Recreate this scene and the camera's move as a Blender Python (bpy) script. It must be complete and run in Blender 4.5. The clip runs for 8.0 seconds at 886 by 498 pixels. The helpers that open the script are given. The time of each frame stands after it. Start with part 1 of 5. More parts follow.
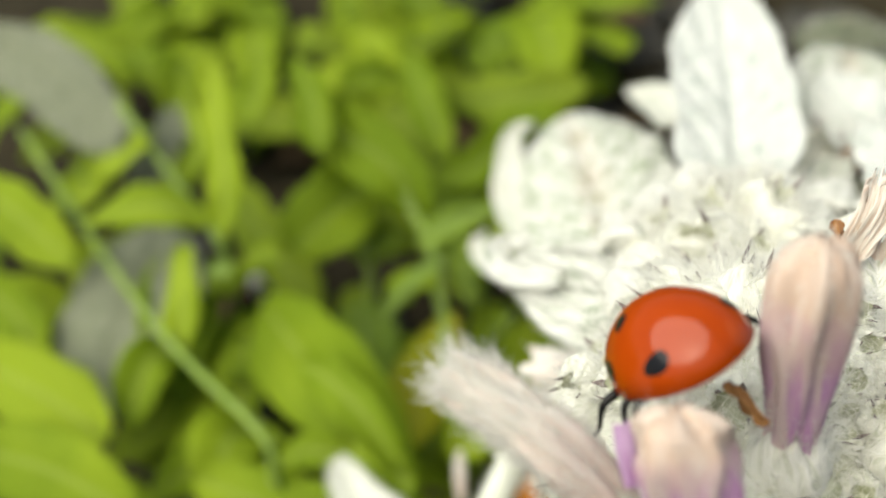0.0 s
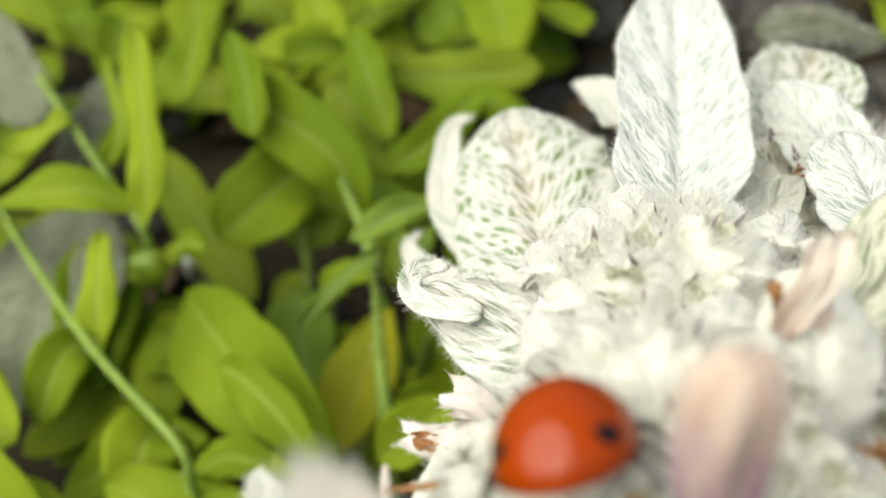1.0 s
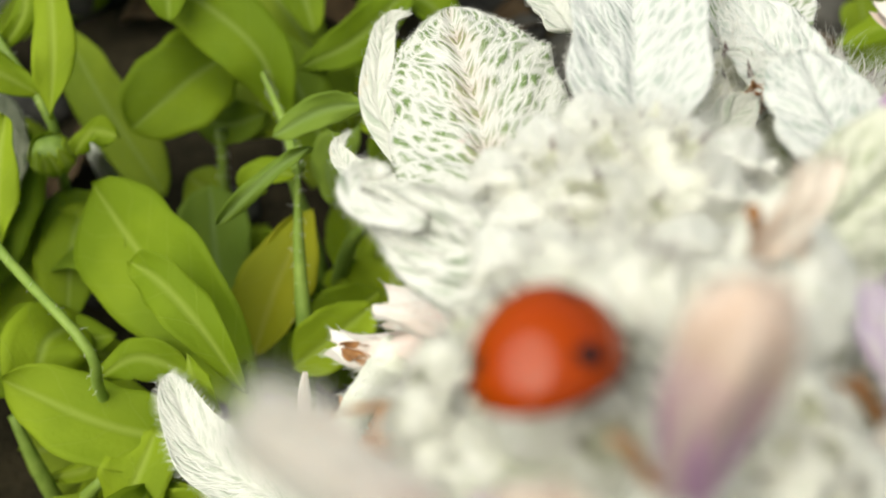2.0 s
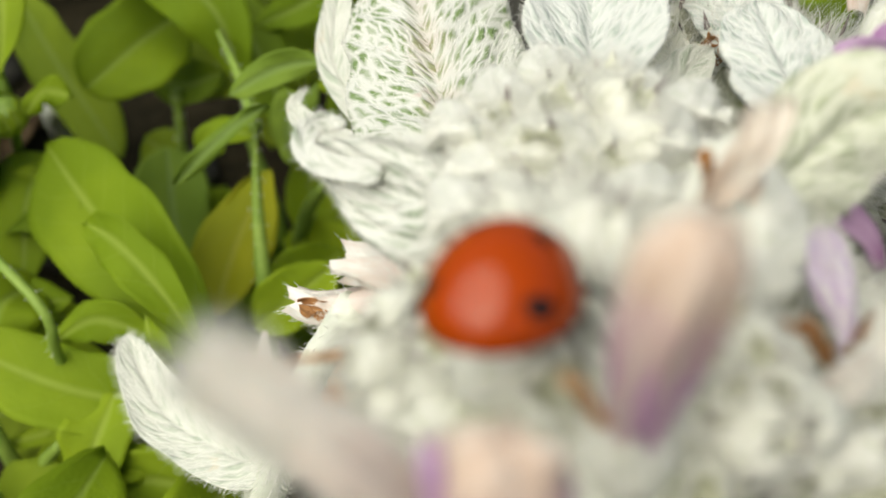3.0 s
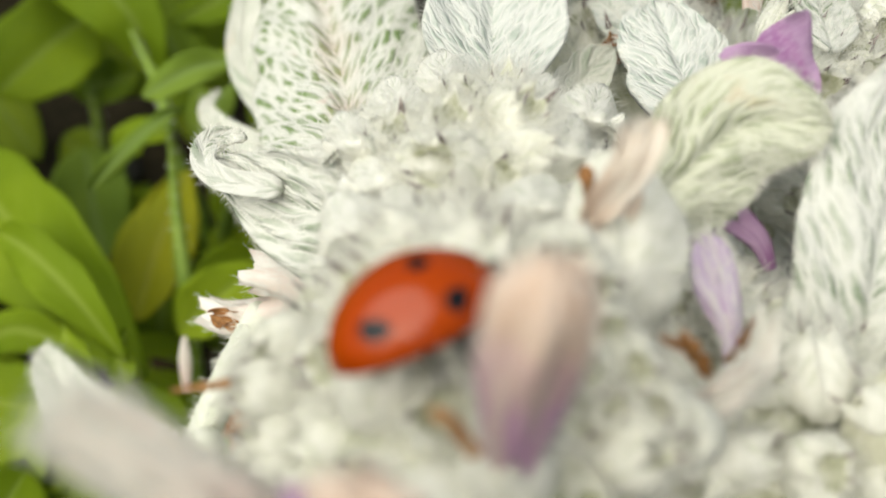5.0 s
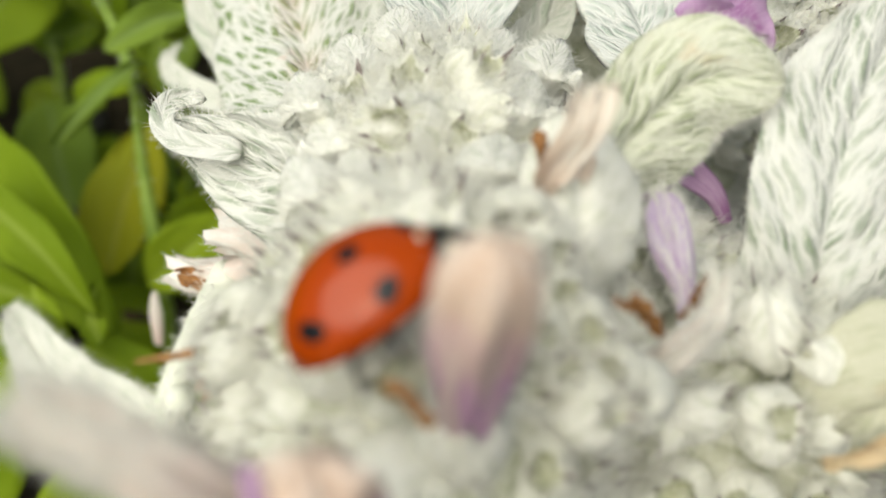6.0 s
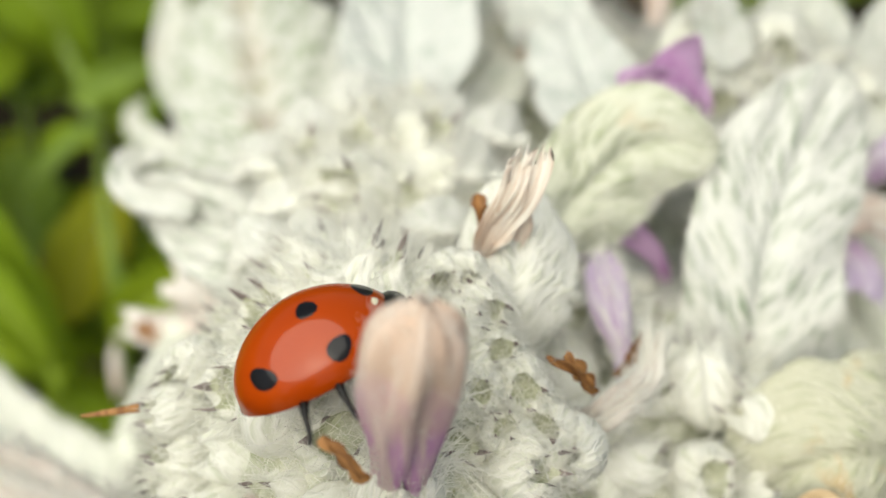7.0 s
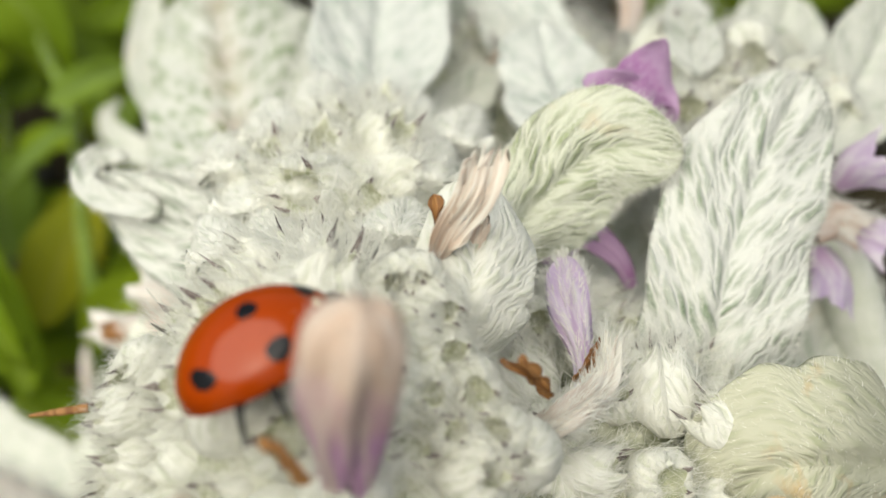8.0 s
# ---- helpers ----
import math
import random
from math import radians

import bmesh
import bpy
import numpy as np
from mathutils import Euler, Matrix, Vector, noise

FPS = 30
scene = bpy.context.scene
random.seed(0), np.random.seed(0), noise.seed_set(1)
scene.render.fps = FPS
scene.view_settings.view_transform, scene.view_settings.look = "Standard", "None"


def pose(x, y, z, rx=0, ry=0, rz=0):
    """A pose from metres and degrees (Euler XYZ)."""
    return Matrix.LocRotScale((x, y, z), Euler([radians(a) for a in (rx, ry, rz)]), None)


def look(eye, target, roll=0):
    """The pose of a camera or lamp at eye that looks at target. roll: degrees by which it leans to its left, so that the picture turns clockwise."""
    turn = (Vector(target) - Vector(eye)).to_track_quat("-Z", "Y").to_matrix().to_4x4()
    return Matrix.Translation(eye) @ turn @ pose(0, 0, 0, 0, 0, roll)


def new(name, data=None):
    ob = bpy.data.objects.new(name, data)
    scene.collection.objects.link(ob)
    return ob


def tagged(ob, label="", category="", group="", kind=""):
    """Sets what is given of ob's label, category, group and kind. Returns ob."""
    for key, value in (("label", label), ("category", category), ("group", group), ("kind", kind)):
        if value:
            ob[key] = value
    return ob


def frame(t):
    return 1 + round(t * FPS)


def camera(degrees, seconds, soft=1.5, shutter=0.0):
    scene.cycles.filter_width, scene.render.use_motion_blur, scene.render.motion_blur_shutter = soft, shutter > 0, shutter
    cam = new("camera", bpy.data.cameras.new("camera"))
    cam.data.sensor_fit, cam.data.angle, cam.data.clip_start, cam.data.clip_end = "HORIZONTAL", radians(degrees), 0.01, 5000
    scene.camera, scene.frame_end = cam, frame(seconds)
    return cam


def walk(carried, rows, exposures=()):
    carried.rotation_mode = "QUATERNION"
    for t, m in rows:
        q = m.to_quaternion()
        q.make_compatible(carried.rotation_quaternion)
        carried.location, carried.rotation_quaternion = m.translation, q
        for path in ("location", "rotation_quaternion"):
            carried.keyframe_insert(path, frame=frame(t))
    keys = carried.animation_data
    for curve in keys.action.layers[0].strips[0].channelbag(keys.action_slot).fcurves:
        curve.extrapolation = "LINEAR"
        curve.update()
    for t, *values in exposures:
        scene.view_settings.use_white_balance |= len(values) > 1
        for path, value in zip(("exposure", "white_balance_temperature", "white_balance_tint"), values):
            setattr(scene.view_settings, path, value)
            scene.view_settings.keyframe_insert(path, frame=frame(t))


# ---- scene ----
EXPOSURE = [(t, stops, 6850.0, 4.0) for t, stops in ((0.0, 0.56), (1.5, 0.47), (2.2, 0.39), (4.0, 0.28), (6.0, 0.29), (7.0, 0.35), (8.0, 0.23))]
cam = camera(45.0, 8.0, soft=1.5)
PATH = [
    (0.0, pose(-0.00250, -0.01010, 0.10295, 46.41, 10.04, 6.80)),
    (0.2, pose(-0.00249, -0.01011, 0.10321, 46.08, 10.18, 6.83)),
    (0.5, pose(-0.00212, -0.00771, 0.10301, 45.31, 8.83, 7.65)),
    (0.7, pose(-0.00228, -0.00512, 0.10265, 44.67, 7.89, 7.24)),
    (1.0, pose(-0.00047, -0.00294, 0.10135, 43.76, 8.02, 6.56)),
    (1.2, pose(-0.00274, -0.00116, 0.10234, 41.86, 6.81, 6.01)),
    (1.5, pose(-0.00400, -0.00076, 0.10089, 40.83, 4.02, 6.60)),
    (1.7, pose(-0.00062, -0.00158, 0.09969, 40.17, 4.62, 6.20)),
    (2.0, pose(-0.00306, -0.00097, 0.09936, 38.42, 2.39, 4.96)),
    (2.2, pose(-0.00264, -0.00149, 0.09875, 38.12, 2.06, 4.84)),
    (3.3, pose(-0.00259, -0.00100, 0.09874, 36.24, 0.83, 2.76)),
    (3.5, pose(-0.00271, -0.00058, 0.09904, 36.22, 0.51, 2.52)),
    (4.0, pose(-0.00232, -0.00088, 0.09945, 35.88, -0.42, 2.40)),
    (4.2, pose(-0.00221, -0.00049, 0.09947, 35.59, -0.36, 2.14)),
    (5.3, pose(-0.00000, 0.00000, 0.10000, 35.00, 0.00, 0.00)),
    (5.5, pose(0.00002, -0.00037, 0.09996, 34.63, -0.29, 0.10)),
    (5.8, pose(0.00048, 0.00010, 0.09977, 32.98, -0.02, -1.11)),
    (6.0, pose(0.00036, 0.00070, 0.10100, 31.60, -0.21, -1.41)),
    (6.3, pose(0.00251, 0.00142, 0.10119, 30.33, 0.23, -2.00)),
    (6.5, pose(0.00288, 0.00101, 0.10131, 30.70, 0.04, -2.53)),
    (6.7, pose(0.00355, 0.00180, 0.10145, 31.33, -0.80, -2.25)),
    (6.9, pose(0.00258, 0.00088, 0.10225, 32.95, -1.34, -1.96)),
    (7.0, pose(0.00156, 0.00028, 0.10237, 34.21, -1.58, -1.76)),
    (7.2, pose(0.00098, 0.00008, 0.10235, 34.45, -1.83, -1.33)),
    (7.3, pose(0.00193, -0.00005, 0.10183, 34.58, -1.79, -1.16)),
    (7.5, pose(0.00257, 0.00081, 0.10207, 34.04, -2.01, -1.31)),
    (8.0, pose(0.00299, 0.00021, 0.10188, 34.74, -2.16, -1.47)),
]
walk(cam, PATH, exposures=EXPOSURE)
# The lens is focused by a point that slides along its axis.
FOCUS = [(0.0, 42), (0.7, 42), (1.0, 56), (1.2, 66), (1.5, 82), (2.0, 72), (3.5, 64), (5.3, 54), (6.4, 52), (6.7, 42), (7.0, 35), (7.4, 37), (8.0, 42)]
focus = new("focus_mark")
cam.data.dof.use_dof, cam.data.dof.focus_object, cam.data.dof.aperture_fstop = True, focus, 34.0


def path_at(t):
    for (t0, a), (t1, b) in zip(PATH, PATH[1:]):
        if t <= t1:
            return a.lerp(b, (t - t0) / (t1 - t0))
    return PATH[-1][1]


walk(focus, [(t, path_at(t) @ pose(0, 0, -d / 1000)) for t, d in FOCUS])

# Bright overcast day: a high pale sky and a wide soft sun.
world = bpy.data.worlds.new("sky")
scene.world = world
world.use_nodes = True
sky = world.node_tree.nodes.new("ShaderNodeTexSky")
sky.sky_type, sky.sun_disc, sky.sun_elevation, sky.sun_rotation = "NISHITA", False, radians(58), radians(200)
sky.air_density, sky.dust_density, sky.ozone_density = 1.0, 4.0, 1.0
world.node_tree.links.new(sky.outputs[0], world.node_tree.nodes["Background"].inputs[0])
world.node_tree.nodes["Background"].inputs[1].default_value = 0.065
sun = new("sun", bpy.data.lights.new("sun", "SUN"))
sun.data.energy, sun.data.angle, sun.data.color = 3.1, radians(80), (1.0, 0.97, 0.92)
sun.matrix_world = look((-0.40, -0.12, 0.91), (0, 0, 0))

BUG_ROWS = [
    (0, pose(-0.00200, 0.01334, 0.07433, -3.5, 37.8, 132.4)),
    (0.2, pose(-0.00243, 0.01383, 0.07373, -2.9, 35.8, 115.7)),
    (0.5, pose(-0.00238, 0.01468, 0.07292, -9.3, 40.3, 97.5)),
    (0.7, pose(-0.00247, 0.01440, 0.07243, -13.8, 36.7, 93.4)),
    (1, pose(-0.00261, 0.01498, 0.07238, -14.6, 36.0, 85.8)),
    (1.2, pose(-0.00223, 0.01497, 0.07212, -19.3, 34.8, 82.2)),
    (1.5, pose(-0.00206, 0.01467, 0.07152, -22.6, 33.8, 81.9)),
    (1.7, pose(-0.00257, 0.01554, 0.07210, -18.1, 31.1, 81.9)),
    (2, pose(-0.00243, 0.01584, 0.07191, -19.3, 30.1, 78.0)),
    (2.2, pose(-0.00241, 0.01576, 0.07225, -15.2, 25.3, 71.3)),
    (3.3, pose(-0.00244, 0.01617, 0.07179, -10.5, 24.5, 68.2)),
    (3.5, pose(-0.00242, 0.01608, 0.07164, -12.4, 23.6, 66.9)),
    (4, pose(-0.00193, 0.01595, 0.07190, -22.1, 19.6, 56.0)),
    (4.2, pose(-0.00166, 0.01600, 0.07201, -34.9, 15.3, 48.8)),
    (5.3, pose(-0.00097, 0.01658, 0.07143, -48.0, -7.5, 24.9)),
    (5.5, pose(-0.00098, 0.01648, 0.07183, -46.5, -12.1, 24.8)),
    (5.8, pose(-0.00121, 0.01603, 0.07242, -44.3, -15.9, 30.5)),
    (6, pose(-0.00092, 0.01576, 0.07256, -46.0, -20.7, 27.6)),
    (6.3, pose(-0.00078, 0.01567, 0.07258, -46.8, -18.2, 28.5)),
    (6.5, pose(-0.00081, 0.01569, 0.07263, -48.3, -15.7, 23.8)),
    (6.7, pose(-0.00075, 0.01566, 0.07221, -47.9, -17.0, 23.4)),
    (6.9, pose(-0.00077, 0.01598, 0.07200, -45.5, -16.6, 23.8)),
    (7, pose(-0.00065, 0.01618, 0.07189, -44.2, -15.7, 22.9)),
    (7.2, pose(-0.00051, 0.01621, 0.07177, -44.2, -16.0, 22.7)),
    (7.3, pose(-0.00069, 0.01621, 0.07177, -43.0, -15.2, 23.1)),
    (7.5, pose(-0.00079, 0.01622, 0.07174, -44.0, -15.2, 24.0)),
    (8, pose(-0.00082, 0.01640, 0.07145, -43.7, -15.8, 23.4)),
]
MM = 0.001


# ---- materials ----
def material(name):
    m = bpy.data.materials.new(name)
    m.use_nodes = True
    nt = m.node_tree
    return m, nt, nt.nodes, nt.links, nt.nodes["Principled BSDF"]


def ramp(nodes, stops):
    r = nodes.new("ShaderNodeValToRGB")
    el = r.color_ramp.elements
    while len(el) < len(stops):
        el.new(0.5)
    for e, (p, c) in zip(el, stops):
        e.position, e.color = p, (*c, 1)
    return r


def mixed(nt, fac, a, b, mode="MIX"):
    """A colour mix; fac, a and b are sockets or values."""
    m = nt.nodes.new("ShaderNodeMix")
    m.data_type, m.blend_type = "RGBA", mode
    for sock, val in ((m.inputs[0], fac), (m.inputs[6], a), (m.inputs[7], b)):
        if isinstance(val, bpy.types.NodeSocket):
            nt.links.new(val, sock)
        elif isinstance(val, tuple):
            sock.default_value = (*val, 1)
        else:
            sock.default_value = val
    return m.outputs[2]


def calc(nt, op, a, b=0.0, c=None):
    m = nt.nodes.new("ShaderNodeMath")
    m.operation = op
    for sock, val in zip(m.inputs, (a, b, c)):
        if isinstance(val, bpy.types.NodeSocket):
            nt.links.new(val, sock)
        elif val is not None:
            sock.default_value = val
    return m.outputs[0]


def noise_tex(nt, scale, detail=3.0, rough=0.55, vector=None, distort=0.0):
    n = nt.nodes.new("ShaderNodeTexNoise")
    n.inputs["Scale"].default_value, n.inputs["Detail"].default_value = scale, detail
    n.inputs["Roughness"].default_value, n.inputs["Distortion"].default_value = rough, distort
    if vector is not None:
        nt.links.new(vector, n.inputs["Vector"])
    return n.outputs["Fac"]


def coords(nt, kind="Object"):
    return nt.nodes.new("ShaderNodeTexCoord").outputs[kind]


def bumped(nt, height, strength, distance):
    b = nt.nodes.new("ShaderNodeBump")
    b.inputs["Strength"].default_value, b.inputs["Distance"].default_value = strength, distance
    nt.links.new(height, b.inputs["Height"])
    return b.outputs["Normal"]


def leafy(nt, bsdf, colour, through_colour, share):
    """Lets part of the light pass through a thin leaf."""
    out = nt.nodes["Material Output"]
    tr = nt.nodes.new("ShaderNodeBsdfTranslucent")
    mix = nt.nodes.new("ShaderNodeMixShader")
    mix.inputs[0].default_value = share
    nt.links.new(through_colour, tr.inputs["Color"])
    nt.links.new(colour, bsdf.inputs["Base Color"])
    nt.links.new(bsdf.outputs[0], mix.inputs[1])
    nt.links.new(tr.outputs[0], mix.inputs[2])
    nt.links.new(mix.outputs[0], out.inputs[0])


def split_uv(nt):
    sep = nt.nodes.new("ShaderNodeSeparateXYZ")
    nt.links.new(coords(nt, "UV"), sep.inputs[0])
    return sep.outputs[0], sep.outputs[1]


def wool_material(name, ridge, groove, stain, stain_at, gaps, crease=0.0, spacing=0.45):
    """Felted leaf: a net of pale woolly strands that fan out from the midrib, with lens-shaped green gaps between them. The UV is in millimetres."""
    m, nt, nodes, links, bsdf = material(name)
    u, v = split_uv(nt)
    uv = coords(nt, "UV")
    av = calc(nt, "ABSOLUTE", v)
    warp = noise_tex(nt, 0.42, 3, 0.6, uv)
    run = calc(nt, "SUBTRACT", calc(nt, "MULTIPLY", av, 0.9), calc(nt, "MULTIPLY", u, 0.42))
    run = calc(nt, "ADD", run, calc(nt, "MULTIPLY", warp, 0.8))
    along = calc(nt, "ADD", calc(nt, "MULTIPLY", u, 0.9), calc(nt, "MULTIPLY", av, 0.42))

    def stretched(across, lengthwise):
        comb = nodes.new("ShaderNodeCombineXYZ")
        links.new(calc(nt, "MULTIPLY", run, across), comb.inputs[0])
        links.new(calc(nt, "MULTIPLY", along, lengthwise), comb.inputs[1])
        links.new(calc(nt, "MULTIPLY", calc(nt, "SIGN", v), 7.0), comb.inputs[2])
        return comb.outputs[0]

    def lenses(across, lengthwise, low, high):
        vor = nodes.new("ShaderNodeTexVoronoi")
        vor.feature, vor.inputs["Scale"].default_value = "DISTANCE_TO_EDGE", 1.0
        links.new(stretched(across, lengthwise), vor.inputs["Vector"])
        r = ramp(nodes, ((low, (0, 0, 0)), (high, (1, 1, 1))))
        links.new(vor.outputs["Distance"], r.inputs[0])
        return r.outputs[0]

    wide = lenses(1 / spacing, 0.2 / spacing, 0.04, 0.33)
    small = lenses(2.3 / spacing, 0.42 / spacing, 0.08, 0.36)
    fibre = noise_tex(nt, 1.0, 5, 0.65, stretched(9.0, 1.0), 0.4)
    patch = ramp(nodes, ((0.34, (0, 0, 0)), (0.64, (1, 1, 1))))
    links.new(noise_tex(nt, 0.3, 3, 0.55, uv), patch.inputs[0])
    depth = calc(nt, "ADD", calc(nt, "MULTIPLY", wide, calc(nt, "ADD", calc(nt, "MULTIPLY", patch.outputs[0], 0.6), 0.45)),
                 calc(nt, "MULTIPLY", calc(nt, "MULTIPLY", small, patch.outputs[0]), 0.3))
    shown = calc(nt, "MULTIPLY", calc(nt, "SUBTRACT", depth, calc(nt, "MULTIPLY", fibre, 0.25)), gaps)
    shown = calc(nt, "MINIMUM", calc(nt, "MAXIMUM", shown, 0.0), 1.0)
    col = mixed(nt, shown, ridge, groove)
    grain = noise_tex(nt, 4.5, 4, 0.7, uv)
    col = mixed(nt, calc(nt, "MULTIPLY", grain, 0.15), col, tuple(0.8 * c for c in ridge))
    st = ramp(nodes, ((stain_at, (0, 0, 0)), (stain_at + 0.12, (1, 1, 1))))
    links.new(noise_tex(nt, 0.22, 4, 0.7, uv), st.inputs[0])
    col = mixed(nt, calc(nt, "MULTIPLY", st.outputs[0], 0.7), col, stain)
    if crease:
        cr = ramp(nodes, ((0.0, (1, 1, 1)), (1.0, (0, 0, 0))))
        links.new(calc(nt, "ADD", calc(nt, "MULTIPLY", av, 0.55), calc(nt, "MULTIPLY", calc(nt, "SUBTRACT", grain, 0.5), 1.2)), cr.inputs[0])
        worn = calc(nt, "MULTIPLY", cr.outputs[0], calc(nt, "MULTIPLY", patch.outputs[0], crease))
        col = mixed(nt, worn, col, stain)
    leafy(nt, bsdf, col, col, 0.08)
    bsdf.inputs["Roughness"].default_value = 0.95
    bsdf.inputs["Specular IOR Level"].default_value = 0.1
    h = calc(nt, "SUBTRACT", calc(nt, "MULTIPLY", fibre, 0.45), depth)
    links.new(bumped(nt, h, min(0.75, 0.9 * gaps), 0.16 * MM), bsdf.inputs["Normal"])
    return m


def hair_material(name, colour):
    m, nt, nodes, links, bsdf = material(name)
    info = nodes.new("ShaderNodeNewGeometry")
    col = mixed(nt, calc(nt, "MULTIPLY", info.outputs["Random Per Island"], 0.5), colour, tuple(c * 0.8 for c in colour))
    leafy(nt, bsdf, col, col, 0.5)
    bsdf.inputs["Roughness"].default_value = 0.9
    bsdf.inputs["Specular IOR Level"].default_value = 0.2
    return m


def green_material(name, deep, light, rib, spots):
    m, nt, nodes, links, bsdf = material(name)
    u, v = split_uv(nt)
    av = calc(nt, "ABSOLUTE", v)
    info = nodes.new("ShaderNodeObjectInfo")
    big = noise_tex(nt, 0.09, 3, 0.5, coords(nt, "UV"))
    r = ramp(nodes, ((0.3, deep), (0.72, light)))
    links.new(calc(nt, "ADD", big, calc(nt, "MULTIPLY", calc(nt, "SUBTRACT", info.outputs["Random"], 0.5), 0.45)), r.inputs[0])
    warp = noise_tex(nt, 0.3, 2, 0.5, coords(nt, "UV"))
    run = calc(nt, "ADD", calc(nt, "SUBTRACT", u, calc(nt, "MULTIPLY", av, 1.1)), calc(nt, "MULTIPLY", warp, 2.2))
    side = ramp(nodes, ((0.0, (1, 1, 1)), (0.08, (0, 0, 0))))
    links.new(calc(nt, "PINGPONG", run, 1.7), side.inputs[0])
    mid = ramp(nodes, ((0.01, (1, 1, 1)), (0.05, (0, 0, 0))))
    links.new(calc(nt, "MULTIPLY", av, 0.1), mid.inputs[0])
    col = mixed(nt, calc(nt, "MULTIPLY", side.outputs[0], 0.22), r.outputs[0], rib)
    col = mixed(nt, calc(nt, "MULTIPLY", mid.outputs[0], 0.42), col, rib)
    fleck = ramp(nodes, ((0.74, (0, 0, 0)), (0.77, (1, 1, 1))))
    links.new(noise_tex(nt, 0.5, 3, 0.6, coords(nt, "UV")), fleck.inputs[0])
    col = mixed(nt, calc(nt, "MULTIPLY", fleck.outputs[0], spots), col, (0.16, 0.09, 0.03))
    leafy(nt, bsdf, col, mixed(nt, 0.5, col, light), 0.38)
    bsdf.inputs["Roughness"].default_value = 0.6
    bsdf.inputs["Specular IOR Level"].default_value = 0.12
    h = calc(nt, "ADD", calc(nt, "MULTIPLY", side.outputs[0], -0.5), calc(nt, "ADD", mid.outputs[0], noise_tex(nt, 2.2, 3, 0.6, coords(nt, "UV"))))
    links.new(bumped(nt, h, 0.4, 0.25 * MM), bsdf.inputs["Normal"])
    return m


def corolla_material(name, base, tip, streak, rough=0.7, share=0.3, turn=(0.25, 0.6), strip=False):
    """Petal: base colour to tip colour along v, with fine lengthwise streaks."""
    m, nt, nodes, links, bsdf = material(name)
    u, v = split_uv(nt)
    if strip:
        u, v = calc(nt, "MULTIPLY", v, 0.45), calc(nt, "MULTIPLY", u, 0.17)
    comb = nodes.new("ShaderNodeCombineXYZ")
    links.new(calc(nt, "MULTIPLY", u, 11.0), comb.inputs[0])
    links.new(calc(nt, "MULTIPLY", v, 1.6), comb.inputs[1])
    s = noise_tex(nt, 1.0, 4, 0.6, comb.outputs[0])
    blot = noise_tex(nt, 320, 3, 0.6, coords(nt))
    r = ramp(nodes, ((turn[0], base), (turn[1], tip)))
    links.new(calc(nt, "ADD", v, calc(nt, "MULTIPLY", calc(nt, "SUBTRACT", blot, 0.5), 0.45)), r.inputs[0])
    sr = ramp(nodes, ((0.44, (0, 0, 0)), (0.58, (1, 1, 1))))
    links.new(s, sr.inputs[0])
    col = mixed(nt, calc(nt, "MULTIPLY", sr.outputs[0], 0.75), r.outputs[0], streak)
    col = mixed(nt, calc(nt, "MULTIPLY", blot, 0.35), col, tip)
    leafy(nt, bsdf, col, col, share)
    bsdf.inputs["Roughness"].default_value = rough
    links.new(bumped(nt, s, 0.6, 0.2 * MM), bsdf.inputs["Normal"])
    return m


def speckled(name, a, b, scale, rough, bump, spec=0.3):
    m, nt, nodes, links, bsdf = material(name)
    n = noise_tex(nt, scale, 5, 0.65, coords(nt))
    r = ramp(nodes, ((0.32, a), (0.68, b)))
    links.new(n, r.inputs[0])
    info = nodes.new("ShaderNodeObjectInfo")
    col = mixed(nt, calc(nt, "MULTIPLY", info.outputs["Random"], 0.3), r.outputs[0], tuple(0.5 * c for c in a))
    links.new(col, bsdf.inputs["Base Color"])
    bsdf.inputs["Roughness"].default_value = rough
    bsdf.inputs["Specular IOR Level"].default_value = spec
    links.new(bumped(nt, n, 0.5, bump * MM), bsdf.inputs["Normal"])
    return m


def shell_material(name, a, b, rough, coat):
    """Polished wing case: two close reds under a clear gloss, with faint pits."""
    m, nt, nodes, links, bsdf = material(name)
    r = ramp(nodes, ((0.3, a), (0.75, b)))
    links.new(noise_tex(nt, 420, 3, 0.5, coords(nt)), r.inputs[0])
    links.new(r.outputs[0], bsdf.inputs["Base Color"])
    bsdf.inputs["Roughness"].default_value = rough
    bsdf.inputs["Coat Weight"].default_value = coat
    bsdf.inputs["Specular IOR Level"].default_value = 0.05
    bsdf.inputs["Coat Roughness"].default_value = 0.11
    bsdf.inputs["Coat IOR"].default_value = 1.55
    links.new(bumped(nt, noise_tex(nt, 5200, 2, 0.5, coords(nt)), 0.12, 0.02 * MM), bsdf.inputs["Normal"])
    return m


WOOL = wool_material("felted_leaf", (0.71, 0.72, 0.67), (0.26, 0.33, 0.22), (0.62, 0.48, 0.34), 0.74, 1.0, 0.0, 0.42)
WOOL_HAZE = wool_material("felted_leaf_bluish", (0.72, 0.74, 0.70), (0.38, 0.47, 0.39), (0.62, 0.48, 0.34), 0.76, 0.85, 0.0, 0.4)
WOOL_GREEN = wool_material("felted_leaf_green", (0.73, 0.74, 0.68), (0.18, 0.28, 0.09), (0.56, 0.38, 0.31), 0.66, 1.4, 0.5, 0.46)
WOOL_SOFT = wool_material("felted_leaf_soft", (0.69, 0.71, 0.575), (0.29, 0.35, 0.17), (0.66, 0.55, 0.38), 0.64, 0.95, 0.0, 0.34)
